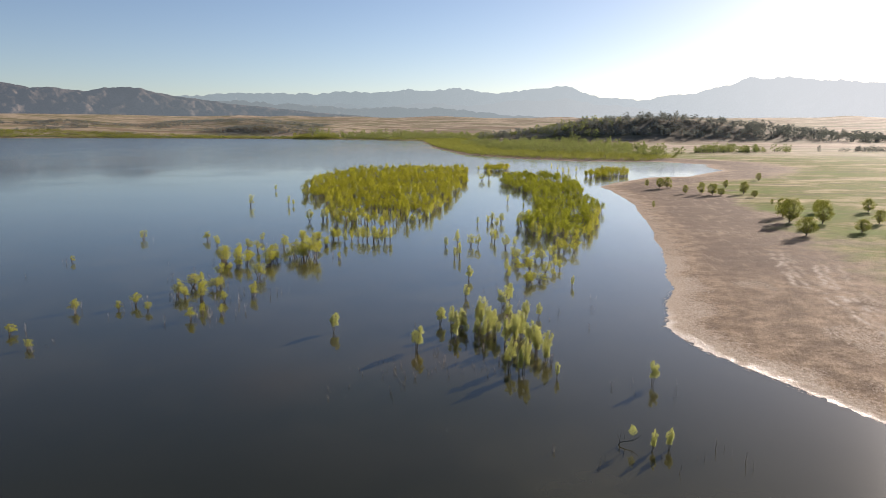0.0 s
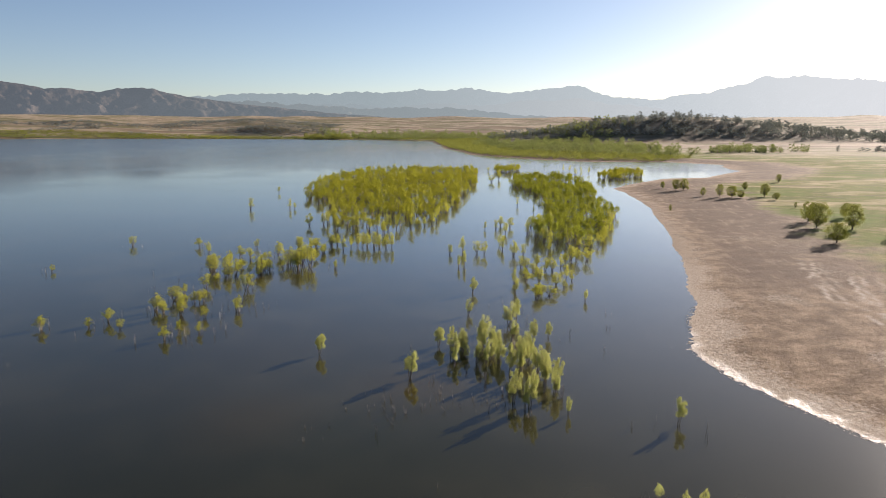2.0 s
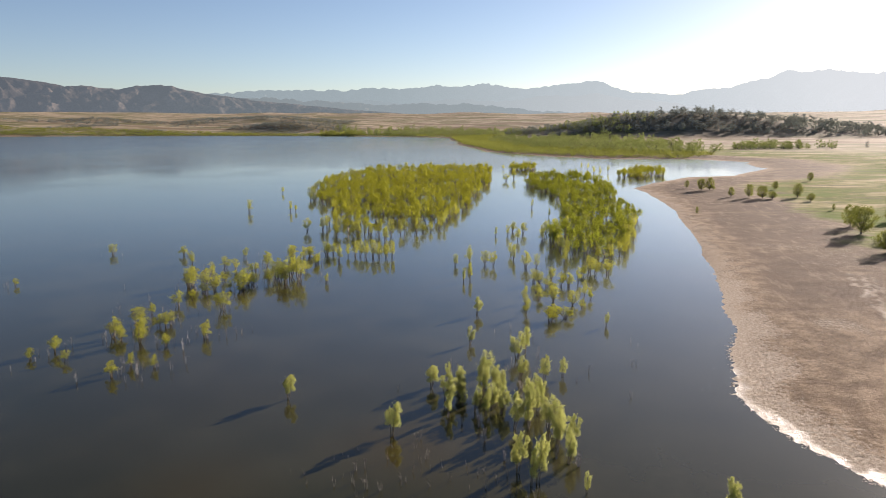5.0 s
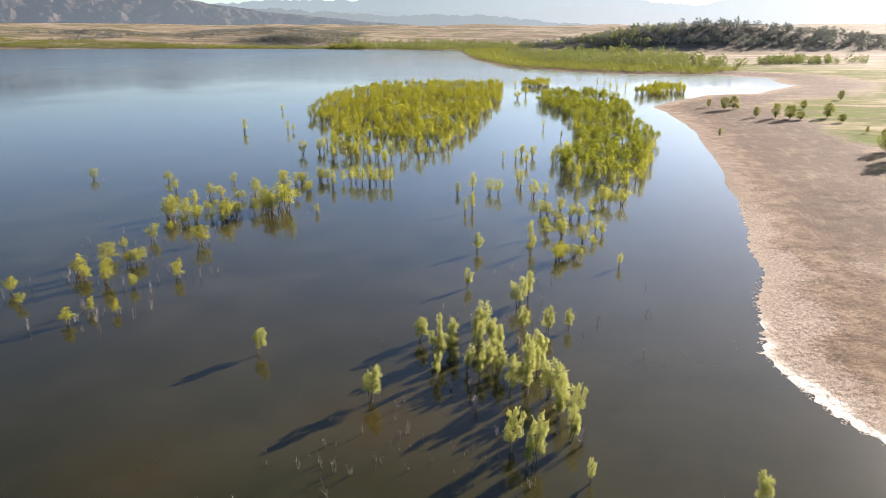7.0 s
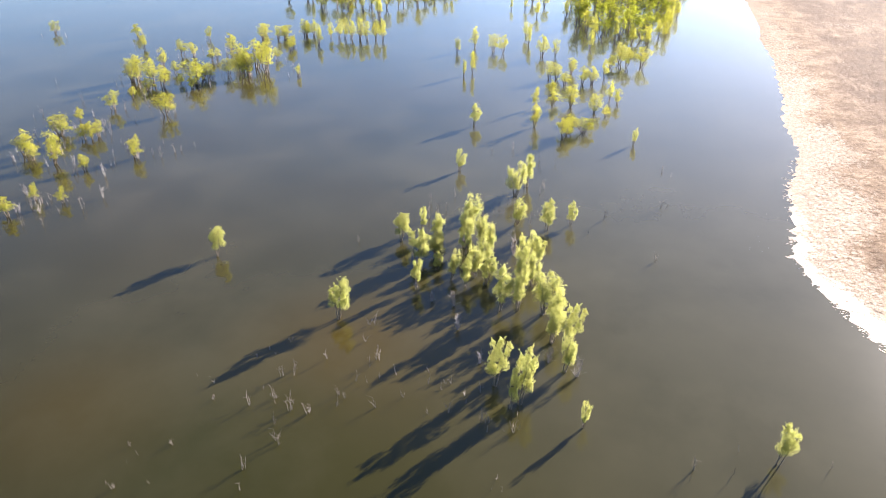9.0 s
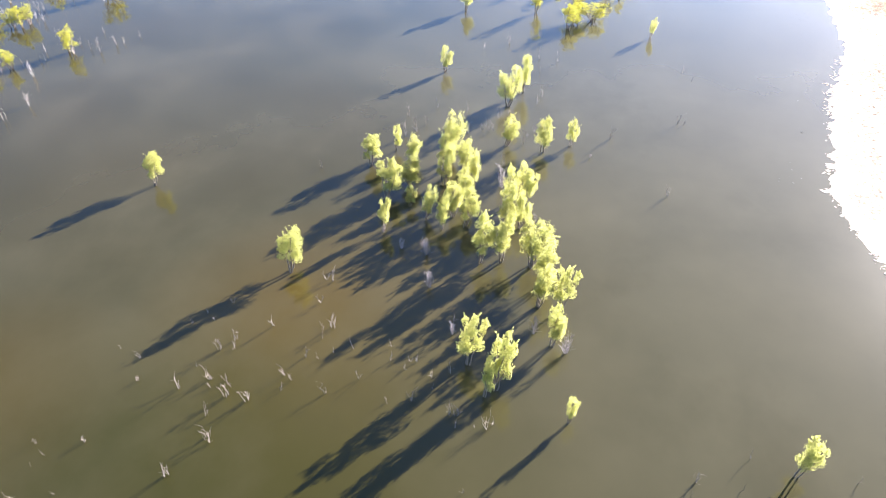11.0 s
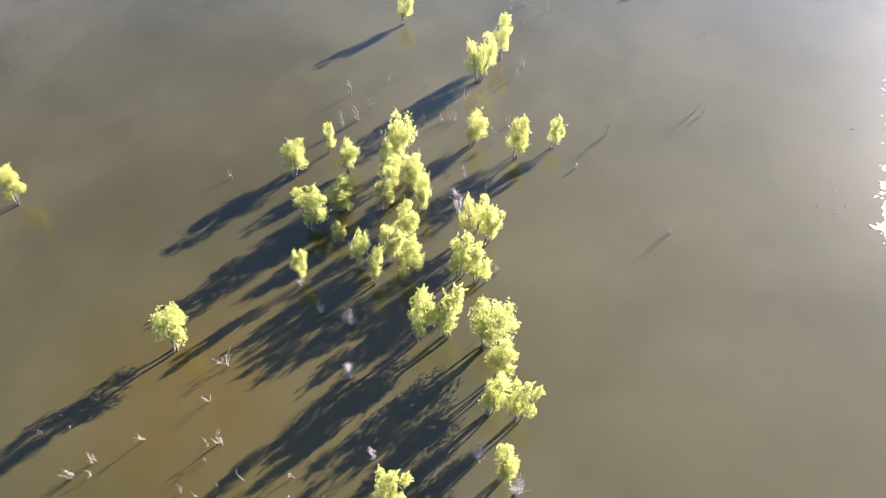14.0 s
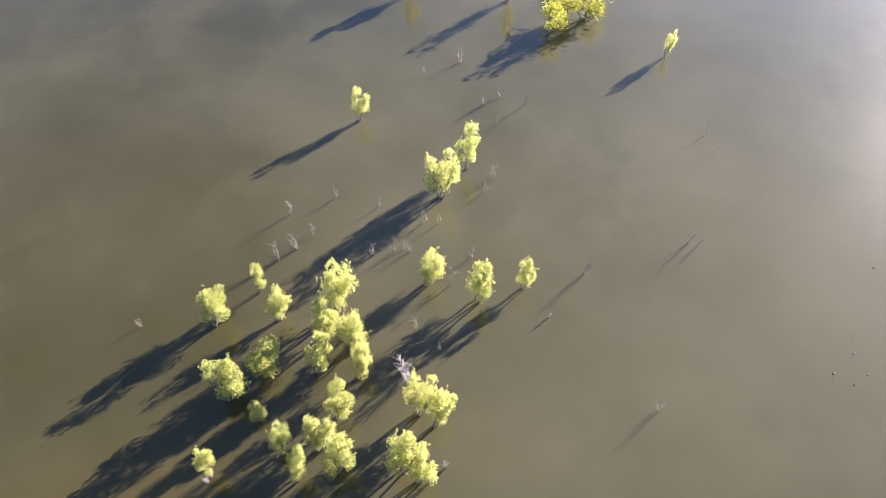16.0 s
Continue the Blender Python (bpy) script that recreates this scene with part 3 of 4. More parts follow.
NEAR_WILLOWS = Nursery([willow_maker(100 + i, 4700, 0.096, 3 + i % 4) for i in range(10)], 4.0, 1.9, 1)
MID_WILLOWS = Nursery([willow_maker(200 + i, 1000, 0.128, 3 + i % 3, YOUNG_LEAF, 0.34) for i in range(7)], 4.0, 1.9, 2)

# x, y, height, crown width
MAIN_A = [
    (-32.6, 85.5, 3.4, 1.6), (-18.1, 78.9, 4.2, 1.9), (-14.4, 88.4, 3.9, 2.1), (-16.9, 92.2, 3.2, 1.9), (-15.6, 94.8, 2.5, 0.9), (-13.8, 93.4, 2.7, 1.3), (-13.1, 90.4, 2.7, 2.1),
    (-13.3, 84.7, 3.1, 1.0), (-12.3, 87.8, 1.6, 0.9), (-10.7, 86.5, 3.3, 1.1), (-9.3, 85.7, 3.2, 1.3), (-10.9, 94.8, 5.3, 2.0), (-11.0, 93.1, 3.6, 1.6), (-10.5, 91.1, 3.9, 1.4),
    (-9.2, 92.8, 3.8, 1.6), (-8.4, 91.4, 3.6, 1.3), (-8.7, 89.0, 3.5, 1.5), (-8.9, 87.3, 3.6, 1.3), (-7.7, 86.5, 3.7, 1.6),
]
MAIN_B = [
    (-5.9, 82.9, 5.0, 1.7), (-4.5, 83.3, 5.0, 1.8), (-4.8, 90.3, 4.1, 1.6), (-3.9, 89.9, 3.6, 1.4), (-4.8, 87.3, 4.0, 1.8), (-3.8, 87.2, 3.5, 1.3), (-2.3, 83.3, 4.7, 2.3),
    (-1.3, 81.8, 4.0, 1.7), (-1.3, 79.7, 4.1, 1.5), (0.1, 79.7, 4.2, 1.5), (-0.1, 76.6, 3.8, 1.4), (-4.7, 74.0, 4.7, 1.6), (-2.8, 72.6, 5.6, 1.5), (-3.3, 72.0, 3.8, 1.1),
    (1.5, 71.4, 2.1, 0.6), (-6.7, 97.9, 3.1, 1.6), (-3.6, 97.6, 3.5, 1.8), (-1.4, 99.1, 2.6, 1.1),
]
NEAR_A = [
    (-7.7, 104.4, 4.9, 1.9), (-6.9, 107.2, 4.5, 1.5), (13.1, 71.0, 3.4, 1.3), (-16.5, 125.2, 3.4, 1.6), (-15.1, 109.7, 2.9, 1.1), (4.7, 122.8, 2.2, 0.8), (10.7, 53.0, 2.1, 0.7),
    (12.4, 53.7, 2.1, 0.9),
]
RIGHT_A = [
    (-27.5, 163.9, 2.9, 1.3), (-24.9, 168.1, 4.4, 2.0), (-21.9, 150.6, 4.2, 1.2), (-22.9, 148.6, 3.1, 1.0), (-21.0, 165.8, 3.6, 2.0), (-18.9, 165.0, 3.8, 2.0), (-15.1, 172.6, 4.2, 1.6),
    (-11.5, 164.6, 4.2, 2.6), (-9.2, 165.1, 3.4, 1.3), (-8.9, 150.1, 3.2, 1.6), (-8.4, 126.6, 3.5, 1.9), (-9.2, 135.0, 3.2, 1.4), (-3.3, 171.6, 3.9, 1.8), (-4.2, 136.2, 3.7, 3.4),
    (-3.7, 125.4, 2.7, 3.1), (-1.9, 125.9, 2.1, 3.1), (-4.3, 123.2, 3.0, 2.3), (-3.3, 148.1, 3.2, 2.5), (-1.7, 148.5, 3.2, 2.1), (-0.7, 134.4, 2.9, 2.2), (-0.0, 152.1, 3.7, 1.4),
    (1.2, 140.2, 3.6, 1.4), (0.8, 132.8, 1.9, 1.2), (2.4, 139.1, 2.5, 1.8),
]
RIGHT_B = [
    (-6.9, 136.9, 2.5, 2.1), (-7.7, 142.4, 2.2, 2.2), (-7.6, 150.4, 2.6, 2.0), (-5.5, 154.3, 2.8, 2.4), (-6.1, 147.4, 2.3, 2.1), (0.9, 159.5, 2.4, 2.5), (2.3, 162.4, 4.0, 3.2),
    (3.6, 160.1, 3.8, 2.3), (6.1, 161.4, 3.7, 3.0), (-16.4, 178.2, 3.6, 1.7), (-16.7, 199.9, 3.7, 2.2),
]
LEFT_A = [
    (-113.2, 160.6, 2.8, 1.7), (-94.7, 162.1, 2.8, 2.1), (-87.4, 153.9, 3.2, 1.7), (-78.8, 163.1, 2.8, 1.3), (-75.3, 133.2, 4.1, 2.7), (-75.4, 134.9, 4.2, 2.8), (-70.0, 129.6, 2.2, 2.0),
    (-71.1, 132.5, 4.7, 2.7), (-68.6, 131.5, 3.9, 2.6), (-75.8, 142.7, 3.5, 1.6), (-69.6, 125.3, 2.0, 1.4), (-69.1, 119.9, 3.1, 1.9), (-71.3, 139.3, 2.2, 1.7), (-77.1, 150.5, 3.1, 2.3),
    (-74.1, 149.5, 3.0, 1.6), (-64.4, 134.1, 4.5, 3.6), (-64.8, 137.3, 3.0, 2.1), (-63.9, 137.5, 2.8, 1.6), (-63.5, 131.7, 2.1, 1.8), (-66.6, 133.6, 1.8, 1.0), (-69.5, 148.1, 2.3, 1.6),
    (-69.1, 149.4, 2.3, 1.1),
]
LEFT_B = [
    (-61.5, 139.8, 3.3, 2.1), (-68.6, 153.7, 4.1, 2.5), (-62.2, 145.1, 4.4, 3.2), (-58.2, 140.5, 5.1, 3.5), (-59.3, 145.7, 5.2, 3.6), (-56.5, 143.4, 6.2, 3.1), (-58.5, 139.4, 4.0, 2.6),
    (-68.1, 165.5, 3.3, 2.2), (-58.5, 151.8, 2.3, 1.5), (-64.7, 168.8, 2.6, 2.5), (-59.0, 159.0, 2.7, 2.3), (-60.8, 169.7, 3.7, 2.7), (-50.1, 142.4, 2.2, 1.0), (-60.2, 119.4, 3.7, 2.7),
    (-54.6, 104.6, 3.1, 1.8), (-68.5, 102.2, 3.4, 2.5), (-66.3, 100.9, 2.5, 1.5), (-69.3, 109.1, 3.1, 2.6), (-63.0, 100.8, 4.3, 2.2), (-70.5, 114.6, 2.2, 1.3), (-65.0, 108.4, 2.3, 1.4),
    (-64.0, 108.7, 2.7, 1.5), (-63.8, 109.8, 2.5, 1.2), (-58.0, 99.7, 2.3, 1.4),
]
LEFT_C = [
    (-54.4, 91.8, 2.0, 1.1), (-57.8, 91.7, 2.2, 1.1), (-57.7, 87.6, 2.5, 1.7), (-79.8, 89.1, 2.5, 1.8), (-73.2, 91.4, 1.7, 1.4), (-72.0, 94.5, 2.6, 1.8), (-67.7, 91.4, 1.9, 1.1),
    (-109.8, 127.2, 1.9, 1.1), (-80.7, 75.8, 1.9, 1.6), (-72.8, 70.1, 1.6, 1.0),
]
ROW = [
    (-60.6, 170.2, 3.2, 1.8), (-59.5, 171.2, 3.4, 1.8), (-55.4, 164.1, 4.2, 1.4), (-55.1, 169.7, 3.3, 1.5), (-53.4, 170.0, 4.1, 1.7), (-51.9, 169.5, 4.5, 1.7), (-50.6, 169.7, 4.2, 1.7),
    (-48.7, 169.3, 4.6, 1.7), (-47.3, 169.6, 4.0, 1.7), (-45.6, 169.9, 4.3, 1.7), (-44.2, 170.2, 4.6, 1.4), (-63.7, 166.4, 2.9, 1.7), (-65.1, 166.1, 2.9, 1.5), (-59.4, 161.1, 2.5, 1.4),
    (-69.5, 169.3, 2.5, 1.8), (-119.3, 242.7, 5.1, 1.8), (-136.4, 308.3, 3.5, 1.4), (-105.0, 247.3, 4.3, 1.3), (-103.3, 247.7, 2.8, 1.3), (-80.1, 204.0, 4.6, 2.5),
]
BACK = [
    (-23.7, 207.0, 2.9, 1.0), (-20.5, 207.6, 3.4, 1.4), (-19.8, 215.8, 3.5, 2.8), (-16.3, 211.8, 3.8, 2.8), (-41.8, 394.5, 4.8, 3.9), (-39.8, 416.3, 6.8, 2.8), (-55.2, 493.8, 3.6, 2.0),
    (-49.8, 488.5, 4.4, 2.0), (-41.7, 496.4, 5.2, 2.5), (-35.1, 479.3, 5.0, 2.4), (-18.4, 273.6, 4.0, 1.1), (-10.8, 249.1, 3.4, 1.2), (-45.4, 326.3, 4.0, 1.4), (9.9, 435.4, 7.6, 1.8),
    (16.4, 477.9, 5.7, 2.0), (-1.4, 504.4, 6.0, 1.7), (3.4, 505.4, 5.2, 1.7), (6.9, 465.0, 5.5, 2.3),
]
SHORE_TREES = [
    (76.6, 221.3, 8.2, 8.8), (78.9, 236.1, 6.7, 6.1), (71.8, 192.3, 5.6, 6.7), (85.5, 218.6, 8.1, 6.9), (94.2, 247.1, 5.1, 5.2), (62.2, 321.5, 4.2, 3.2), (68.6, 317.8, 5.8, 4.3),
    (72.8, 313.7, 5.5, 6.3), (76.2, 312.0, 3.3, 4.7), (87.9, 354.3, 4.0, 3.6), (87.6, 319.0, 6.0, 5.4), (88.6, 305.4, 3.2, 4.2), (117.8, 404.8, 4.9, 4.2), (87.1, 275.5, 2.3, 1.4),
    (50.0, 362.7, 3.9, 3.0), (54.9, 350.8, 5.7, 5.8), (58.7, 351.6, 6.2, 4.7), (60.5, 351.9, 2.1, 1.8), (40.1, 266.2, 2.9, 1.3), (112.8, 252.0, 5.1, 5.3), (102.9, 220.3, 4.8, 4.7),
    (90.0, 200.9, 4.0, 6.2),
]
DEAD = [
    (-6.1, 91.9, 3.2, 0.9), (-9.6, 82.8, 2.5, 1.3), (-8.6, 79.7, 2.3, 0.8), (-11.5, 83.0, 1.5, 0.7), (-6.2, 76.1, 1.6, 0.6), (-4.5, 83.7, 1.8, 1.5), (0.8, 76.3, 2.5, 0.9),
    (-1.3, 77.4, 2.2, 0.6), (-2.8, 88.1, 1.3, 1.3), (-13.3, 84.4, 1.1, 1.0), (0.4, 97.7, 0.7, 0.9),
]
# x, y
SNAGS_A = [
    (-23.8, 69.7), (-22.2, 73.0), (-21.7, 74.0), (-21.0, 73.6), (-20.5, 75.3), (-17.2, 74.0), (-18.9, 72.4),
    (-19.5, 71.5), (-20.2, 69.9), (-18.7, 68.8), (-18.1, 69.4), (-17.5, 68.5), (-17.9, 67.0), (-16.9, 65.5),
    (-14.5, 69.6), (-14.4, 70.4), (-14.2, 72.2), (-13.5, 72.2), (-13.7, 73.8), (-14.3, 74.7), (-13.5, 74.8),
    (-11.7, 73.6), (-10.5, 71.4), (-8.3, 72.7), (-8.5, 70.3), (-7.2, 70.7), (-15.0, 76.7), (-15.0, 78.7),
    (-15.4, 78.8), (-23.0, 68.2), (-20.5, 68.3), (-18.6, 71.8), (-16.2, 68.5), (-12.1, 70.0), (-4.4, 69.6),
    (-3.4, 69.9), (-2.8, 70.0), (-2.5, 70.2), (-6.3, 76.8), (-6.5, 72.5), (-5.5, 73.1), (-23.4, 63.9),
    (-25.3, 70.0), (-9.1, 73.2), (-7.7, 73.5), (-6.2, 71.8), (-4.9, 70.4), (-12.8, 72.9),
]
SNAGS_B = [
    (-77.4, 115.4), (-77.7, 114.1), (-59.3, 108.3), (-57.4, 106.8), (-54.7, 106.4), (-53.1, 105.8), (-51.5, 105.3),
    (-50.9, 107.3), (-50.4, 107.8), (-49.5, 109.6), (-54.0, 109.6), (-58.5, 98.4), (-57.0, 100.4), (-55.9, 101.6),
    (-56.2, 92.0), (-59.9, 92.6), (-56.7, 89.8), (-56.6, 91.2), (-55.5, 90.8), (-52.9, 89.4), (-52.8, 86.9),
    (-54.7, 86.4), (-51.5, 91.1), (-53.9, 91.9), (-65.1, 105.0), (-65.0, 106.0), (-69.7, 108.0), (-76.3, 122.3),
    (-114.0, 157.7), (-86.5, 129.0), (-65.6, 113.3), (-64.9, 113.5), (-67.5, 120.3), (-66.7, 121.8), (-64.7, 122.2),
    (-62.9, 116.3), (-59.5, 120.8),
]
SNAGS_C = [
    (7.9, 114.8), (8.0, 105.0), (8.9, 113.6), (1.8, 101.1), (6.6, 93.8), (-14.0, 102.7), (-14.3, 99.5),
    (-14.8, 98.3), (-16.2, 100.6), (-10.3, 99.1), (-11.2, 102.7), (-8.7, 100.0), (-9.1, 99.7), (-5.2, 105.7),
    (-7.3, 102.4), (-8.2, 102.2), (-8.3, 99.9), (-5.4, 98.4), (-6.3, 94.9), (-4.8, 94.1), (-6.3, 114.9),
    (-5.8, 112.0), (-7.2, 113.7), (-4.4, 114.5), (-5.0, 107.0), (-4.7, 100.5), 
    (-20.8, 91.0), (-15.4, 97.2), (-12.3, 115.8), (-10.0, 117.9),
]
SNAGS_D = [
    
    (5.3, 48.6), (1.2, 51.3), (-9.9, 53.8), 
    (7.5, 105.1), (4.6, 121.7), (-73.0, 72.1), (-70.8, 71.2), (-71.5, 73.7), (-108.7, 111.7), (-24.8, 60.1),
    (-25.9, 63.2), (-23.6, 64.0), (-25.0, 62.7), (-25.2, 62.0), (-23.0, 60.9), (-25.4, 60.2), (-18.1, 63.2),
    (-17.6, 61.6), (-17.2, 65.8), (-18.1, 67.4), (-19.0, 69.3), (-17.7, 69.1), (-14.9, 70.6), (-14.0, 74.5),
    (-3.2, 65.9), (-2.8, 65.1), (-3.3, 65.1), (8.2, 69.5), (11.0, 71.6), (16.1, 71.3), (-4.5, 70.4),
    (-8.0, 73.4), (-9.5, 74.3),
]

for x, y, h, w in MAIN_A + MAIN_B + NEAR_A:
    NEAR_WILLOWS.put(x, y, 0.68 * h + 0.84, w * 1.12, lean=8.5)
for x, y, h, w in RIGHT_A + RIGHT_B + LEFT_A + LEFT_B + LEFT_C + ROW + BACK:
    MID_WILLOWS.put(x, y, h * 0.97, w * (1.45 if x < -30 else 1.22), lean=4.0)


# oaks and bushes on the shore
def oak_maker(seed):
    return lambda: plant("shore_tree", oak_shape(seed, 3000, 0.36), OAK_BARK, OAK_LEAF, "round dark green tree on the dry shore", "tree", "shore trees")


OAKS = Nursery([oak_maker(300 + i) for i in range(4)], 8.0, 8.0, 3)
for x, y, h, w in SHORE_TREES:
    OAKS.put(x, y, h * 0.94, w * 0.95)


# thickets: dense stands of flooded willow, far too many to count
def scatter(rng, poly, gap):
    p = np.array(poly)
    (x0, y0), (x1, y1) = p.min(0), p.max(0)
    x, y = np.meshgrid(np.arange(x0, x1, gap), np.arange(y0, y1, gap))
    x, y = x.ravel() + rng.uniform(-0.5, 0.5, x.size) * gap, y.ravel() + rng.uniform(-0.5, 0.5, y.size) * gap
    ok = inside(x, y, poly)
    return x[ok], y[ok]


def thicket(name, spots, shapes, heights, widths, seed, wood_mat, leaf_mat, label, category, h0, w0):
    """One mass of many plants, joined, with trunks and leaves as its two parts."""
    rng = np.random.default_rng(seed)
    root = tagged(new(name), label, category, kind="stuff")
    wood, crown = [], []
    tall = 1 + 0.25 * hills(spots[0], spots[1], 16, seed)
    for x, y, z, up in zip(*spots, height(*spots), tall):
        (tv, tf), (cv, cf) = shapes[rng.integers(len(shapes))]
        a, h, w = rng.uniform(0, 6.28), up * rng.uniform(*heights) / h0, rng.uniform(*widths) / w0
        turn = np.array([[math.cos(a) * w, -math.sin(a) * w, 0], [math.sin(a) * w, math.cos(a) * w, 0], [0, 0, h]])
        at = (x, y, max(0.0, z))
        wood.append((tv @ turn.T + at, tf))
        crown.append((cv @ turn.T + at, cf))
    for part_name, pieces, mat in (("trunks", wood, wood_mat), ("foliage", crown, leaf_mat)):
        if mat:
            part = tagged(new(part_name, mesh_from(part_name, *join(pieces), mat)), kind="stuff")
            part.parent = root
    return root


def stand_willow(seed, count, leaf):
    """A willow of the stands: thin stems that carry two or three close upright clumps."""
    rng = np.random.default_rng(seed)
    n = 2 + seed % 2
    wood, cloud = [], []
    for k in range(n):
        a = rng.uniform(0, 6.28)
        top = np.array([math.cos(a) * 0.42, math.sin(a) * 0.42, 4.0 * rng.uniform(0.62, 0.9)])
        wood.append(tube(bend(rng, (0, 0, -0.3), top, 3, 0.1), (0.05, 0.035, 0.015), 3))
        cloud.append(shoots(rng, top * (1, 1, 0.74), rng.uniform(0.40, 0.54), 1.9, count // n))
    return join(wood), leaves(rng, np.concatenate(cloud), leaf, 0.4)


stand_shapes = [stand_willow(400 + i, 236, 0.235) for i in range(10)]
ISLANDS = {
    "a": [(-112, 280), (-128, 331), (-142, 405), (-137, 459), (-105, 490), (-62, 480), (-46, 357), (-45, 300), (-42, 254), (-41, 226), (-43, 211), (-52, 203), (-52, 191), (-62, 200), (-67, 195), (-77, 208), (-81, 228), (-97, 268)],
    "b": [(-30, 370), (-29, 428), (-5, 432), (9, 401), (15, 325), (18, 277), (19, 244), (15, 209), (11, 183), (8, 169), (4, 178), (-4, 180), (-10, 192), (-12, 213), (-6, 222), (-6, 267), (-12, 314), (-18, 332)],
    "c": [(21, 457), (30, 481), (52, 485), (49, 443), (31, 421), (21, 428)],
    "d": [(-52, 508), (-35, 532), (-32, 486), (-46, 471)],
}
for key, poly in ISLANDS.items():
    rng = np.random.default_rng(500 + ord(key))
    x, y = scatter(rng, poly, 4.0 if key == "a" else 3.6)
    rim = (edge_distance(x, y, poly) < 2.4) & (y < (262 if key == "a" else 235))
    for ex, ey in zip(x[rim], y[rim]):
        MID_WILLOWS.put(ex, ey, rng.uniform(3.2, 5.0), rng.uniform(1.8, 2.8))
    keep = ~rim & (hills(x, y, 24, 520) > -0.55)
    spots = x[keep], y[keep]
    thicket("willow_thicket", spots, stand_shapes, (3.0, 5.8), (3.2, 5.0), 510 + ord(key), BARK, DARK_THICKET_LEAF if key == "b" else THICKET_LEAF,
            "dense stand of yellow-green willows in the water", "thicket", 4.0, 1.9)


# far vegetation: marsh edge, tree line, hill woodland, scattered scrub
def bush(seed, count, leaf):
    rng = np.random.default_rng(seed)
    heart = rng.normal(size=(7, 3)) * (0.30, 0.30, 0.18) + (0, 0, 0.5)
    cloud = np.concatenate([c + rng.normal(size=(count // 7, 3)) * (0.17, 0.17, 0.15) for c in heart])
    cloud[:, 2] = np.clip(cloud[:, 2], 0.02, 1.05)
    return tube(np.array([(0, 0, -0.1), (0, 0, 0.3)]), (0.05, 0.03), 3), leaves(rng, cloud, leaf)


def round_tree(seed):
    rng = np.random.default_rng(seed)
    spots = crown_spots(rng, 10, 1.0, 0.8, 0.06, 0.35)
    way = rng.normal(size=(10, 12, 3))
    way /= np.linalg.norm(way, axis=2)[:, :, None]
    cloud = (spots[:, None] + way * (0.15, 0.15, 0.13) * rng.uniform(0.5, 1.0, (10, 12, 1))).reshape(-1, 3)
    return tube(np.array([(0, 0, -0.1), (0, 0, 0.4)]), (0.04, 0.03), 3), leaves(rng, cloud, 0.15)


bushes = [bush(600 + i, 49, 0.22) for i in range(8)]
round_trees = [round_tree(650 + i) for i in range(8)]


def on_land(spots, least=1.0):
    d = inland(*spots)
    return spots[0][d > least], spots[1][d > least]


def patchy(spots, size, seed, least):
    keep = hills(spots[0], spots[1], size, seed) > least
    return spots[0][keep], spots[1][keep]


def far_mass(name, poly, gap, heights, widths, seed, leaf_mat, label, patch=None, shapes=bushes):
    spots = on_land(scatter(np.random.default_rng(seed), poly, gap))
    if patch:
        spots = patchy(spots, *patch)
    return thicket(name, spots, shapes, heights, widths, seed + 1, OAK_BARK, leaf_mat, label, "bushes", 1.0, 1.0)


far_mass("marsh_willows", [(-290, 1500), (-180, 1060), (-95, 790), (-40, 722), (22, 668), (90, 670), (130, 720), (60, 800), (-60, 900), (-150, 1250), (-230, 1600)],
         6.4, (2.2, 5), (3.8, 7.0), 700, REED_LEAF, "bright green marsh willows along the far shore")
far_mass("marsh_trees", [(-170, 1180), (-75, 860), (10, 760), (100, 715), (150, 800), (120, 1000), (60, 1250), (-130, 1700)],
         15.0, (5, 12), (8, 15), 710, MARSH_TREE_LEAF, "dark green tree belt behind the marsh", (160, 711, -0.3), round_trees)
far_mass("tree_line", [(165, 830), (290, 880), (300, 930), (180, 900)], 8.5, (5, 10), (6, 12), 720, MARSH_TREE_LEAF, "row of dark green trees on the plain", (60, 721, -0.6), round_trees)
far_mass("tree_line", [(330, 900), (700, 1000), (700, 1040), (330, 935)], 11.0, (4, 8), (6, 12), 724, HAZED_SCRUB_LEAF, "row of dark green trees on the plain", (90, 725, 0.0), round_trees)
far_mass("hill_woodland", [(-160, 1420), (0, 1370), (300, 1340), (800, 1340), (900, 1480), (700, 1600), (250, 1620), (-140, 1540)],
         19.0, (7, 15), (12, 24), 730, HAZED_SCRUB_LEAF, "dark scrub oak woodland covering a low hill", (45, 731, -0.75), round_trees)
far_mass("shore_reeds", [(-2300, 1500), (-1535, 1590), (-1300, 1715), (-984, 1765), (-640, 1755), (-560, 1780), (-600, 1890), (-984, 1930), (-1445, 1900), (-2300, 1750)],
         19.0, (3, 7), (12, 24), 740, REED_LEAF, "bright green reeds and willows along the far shore", (300, 741, -0.8))
far_mass("shore_grove", [(-720, 1775), (-600, 1770), (-590, 1830), (-720, 1840)], 13.0, (9, 16), (12, 20), 744, REED_LEAF, "bright green grove on the far shore", None, round_trees)
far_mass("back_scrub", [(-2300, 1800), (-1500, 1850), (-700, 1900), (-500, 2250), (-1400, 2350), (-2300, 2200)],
         24.0, (4, 9), (12, 26), 746, HAZED_SCRUB_LEAF, "dark scrub patches behind the far shore", (260, 747, 0.22), round_trees)
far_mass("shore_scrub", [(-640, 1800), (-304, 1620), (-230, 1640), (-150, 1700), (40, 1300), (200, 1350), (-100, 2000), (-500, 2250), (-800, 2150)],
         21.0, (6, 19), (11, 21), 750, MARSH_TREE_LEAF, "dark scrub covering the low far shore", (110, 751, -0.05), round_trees)
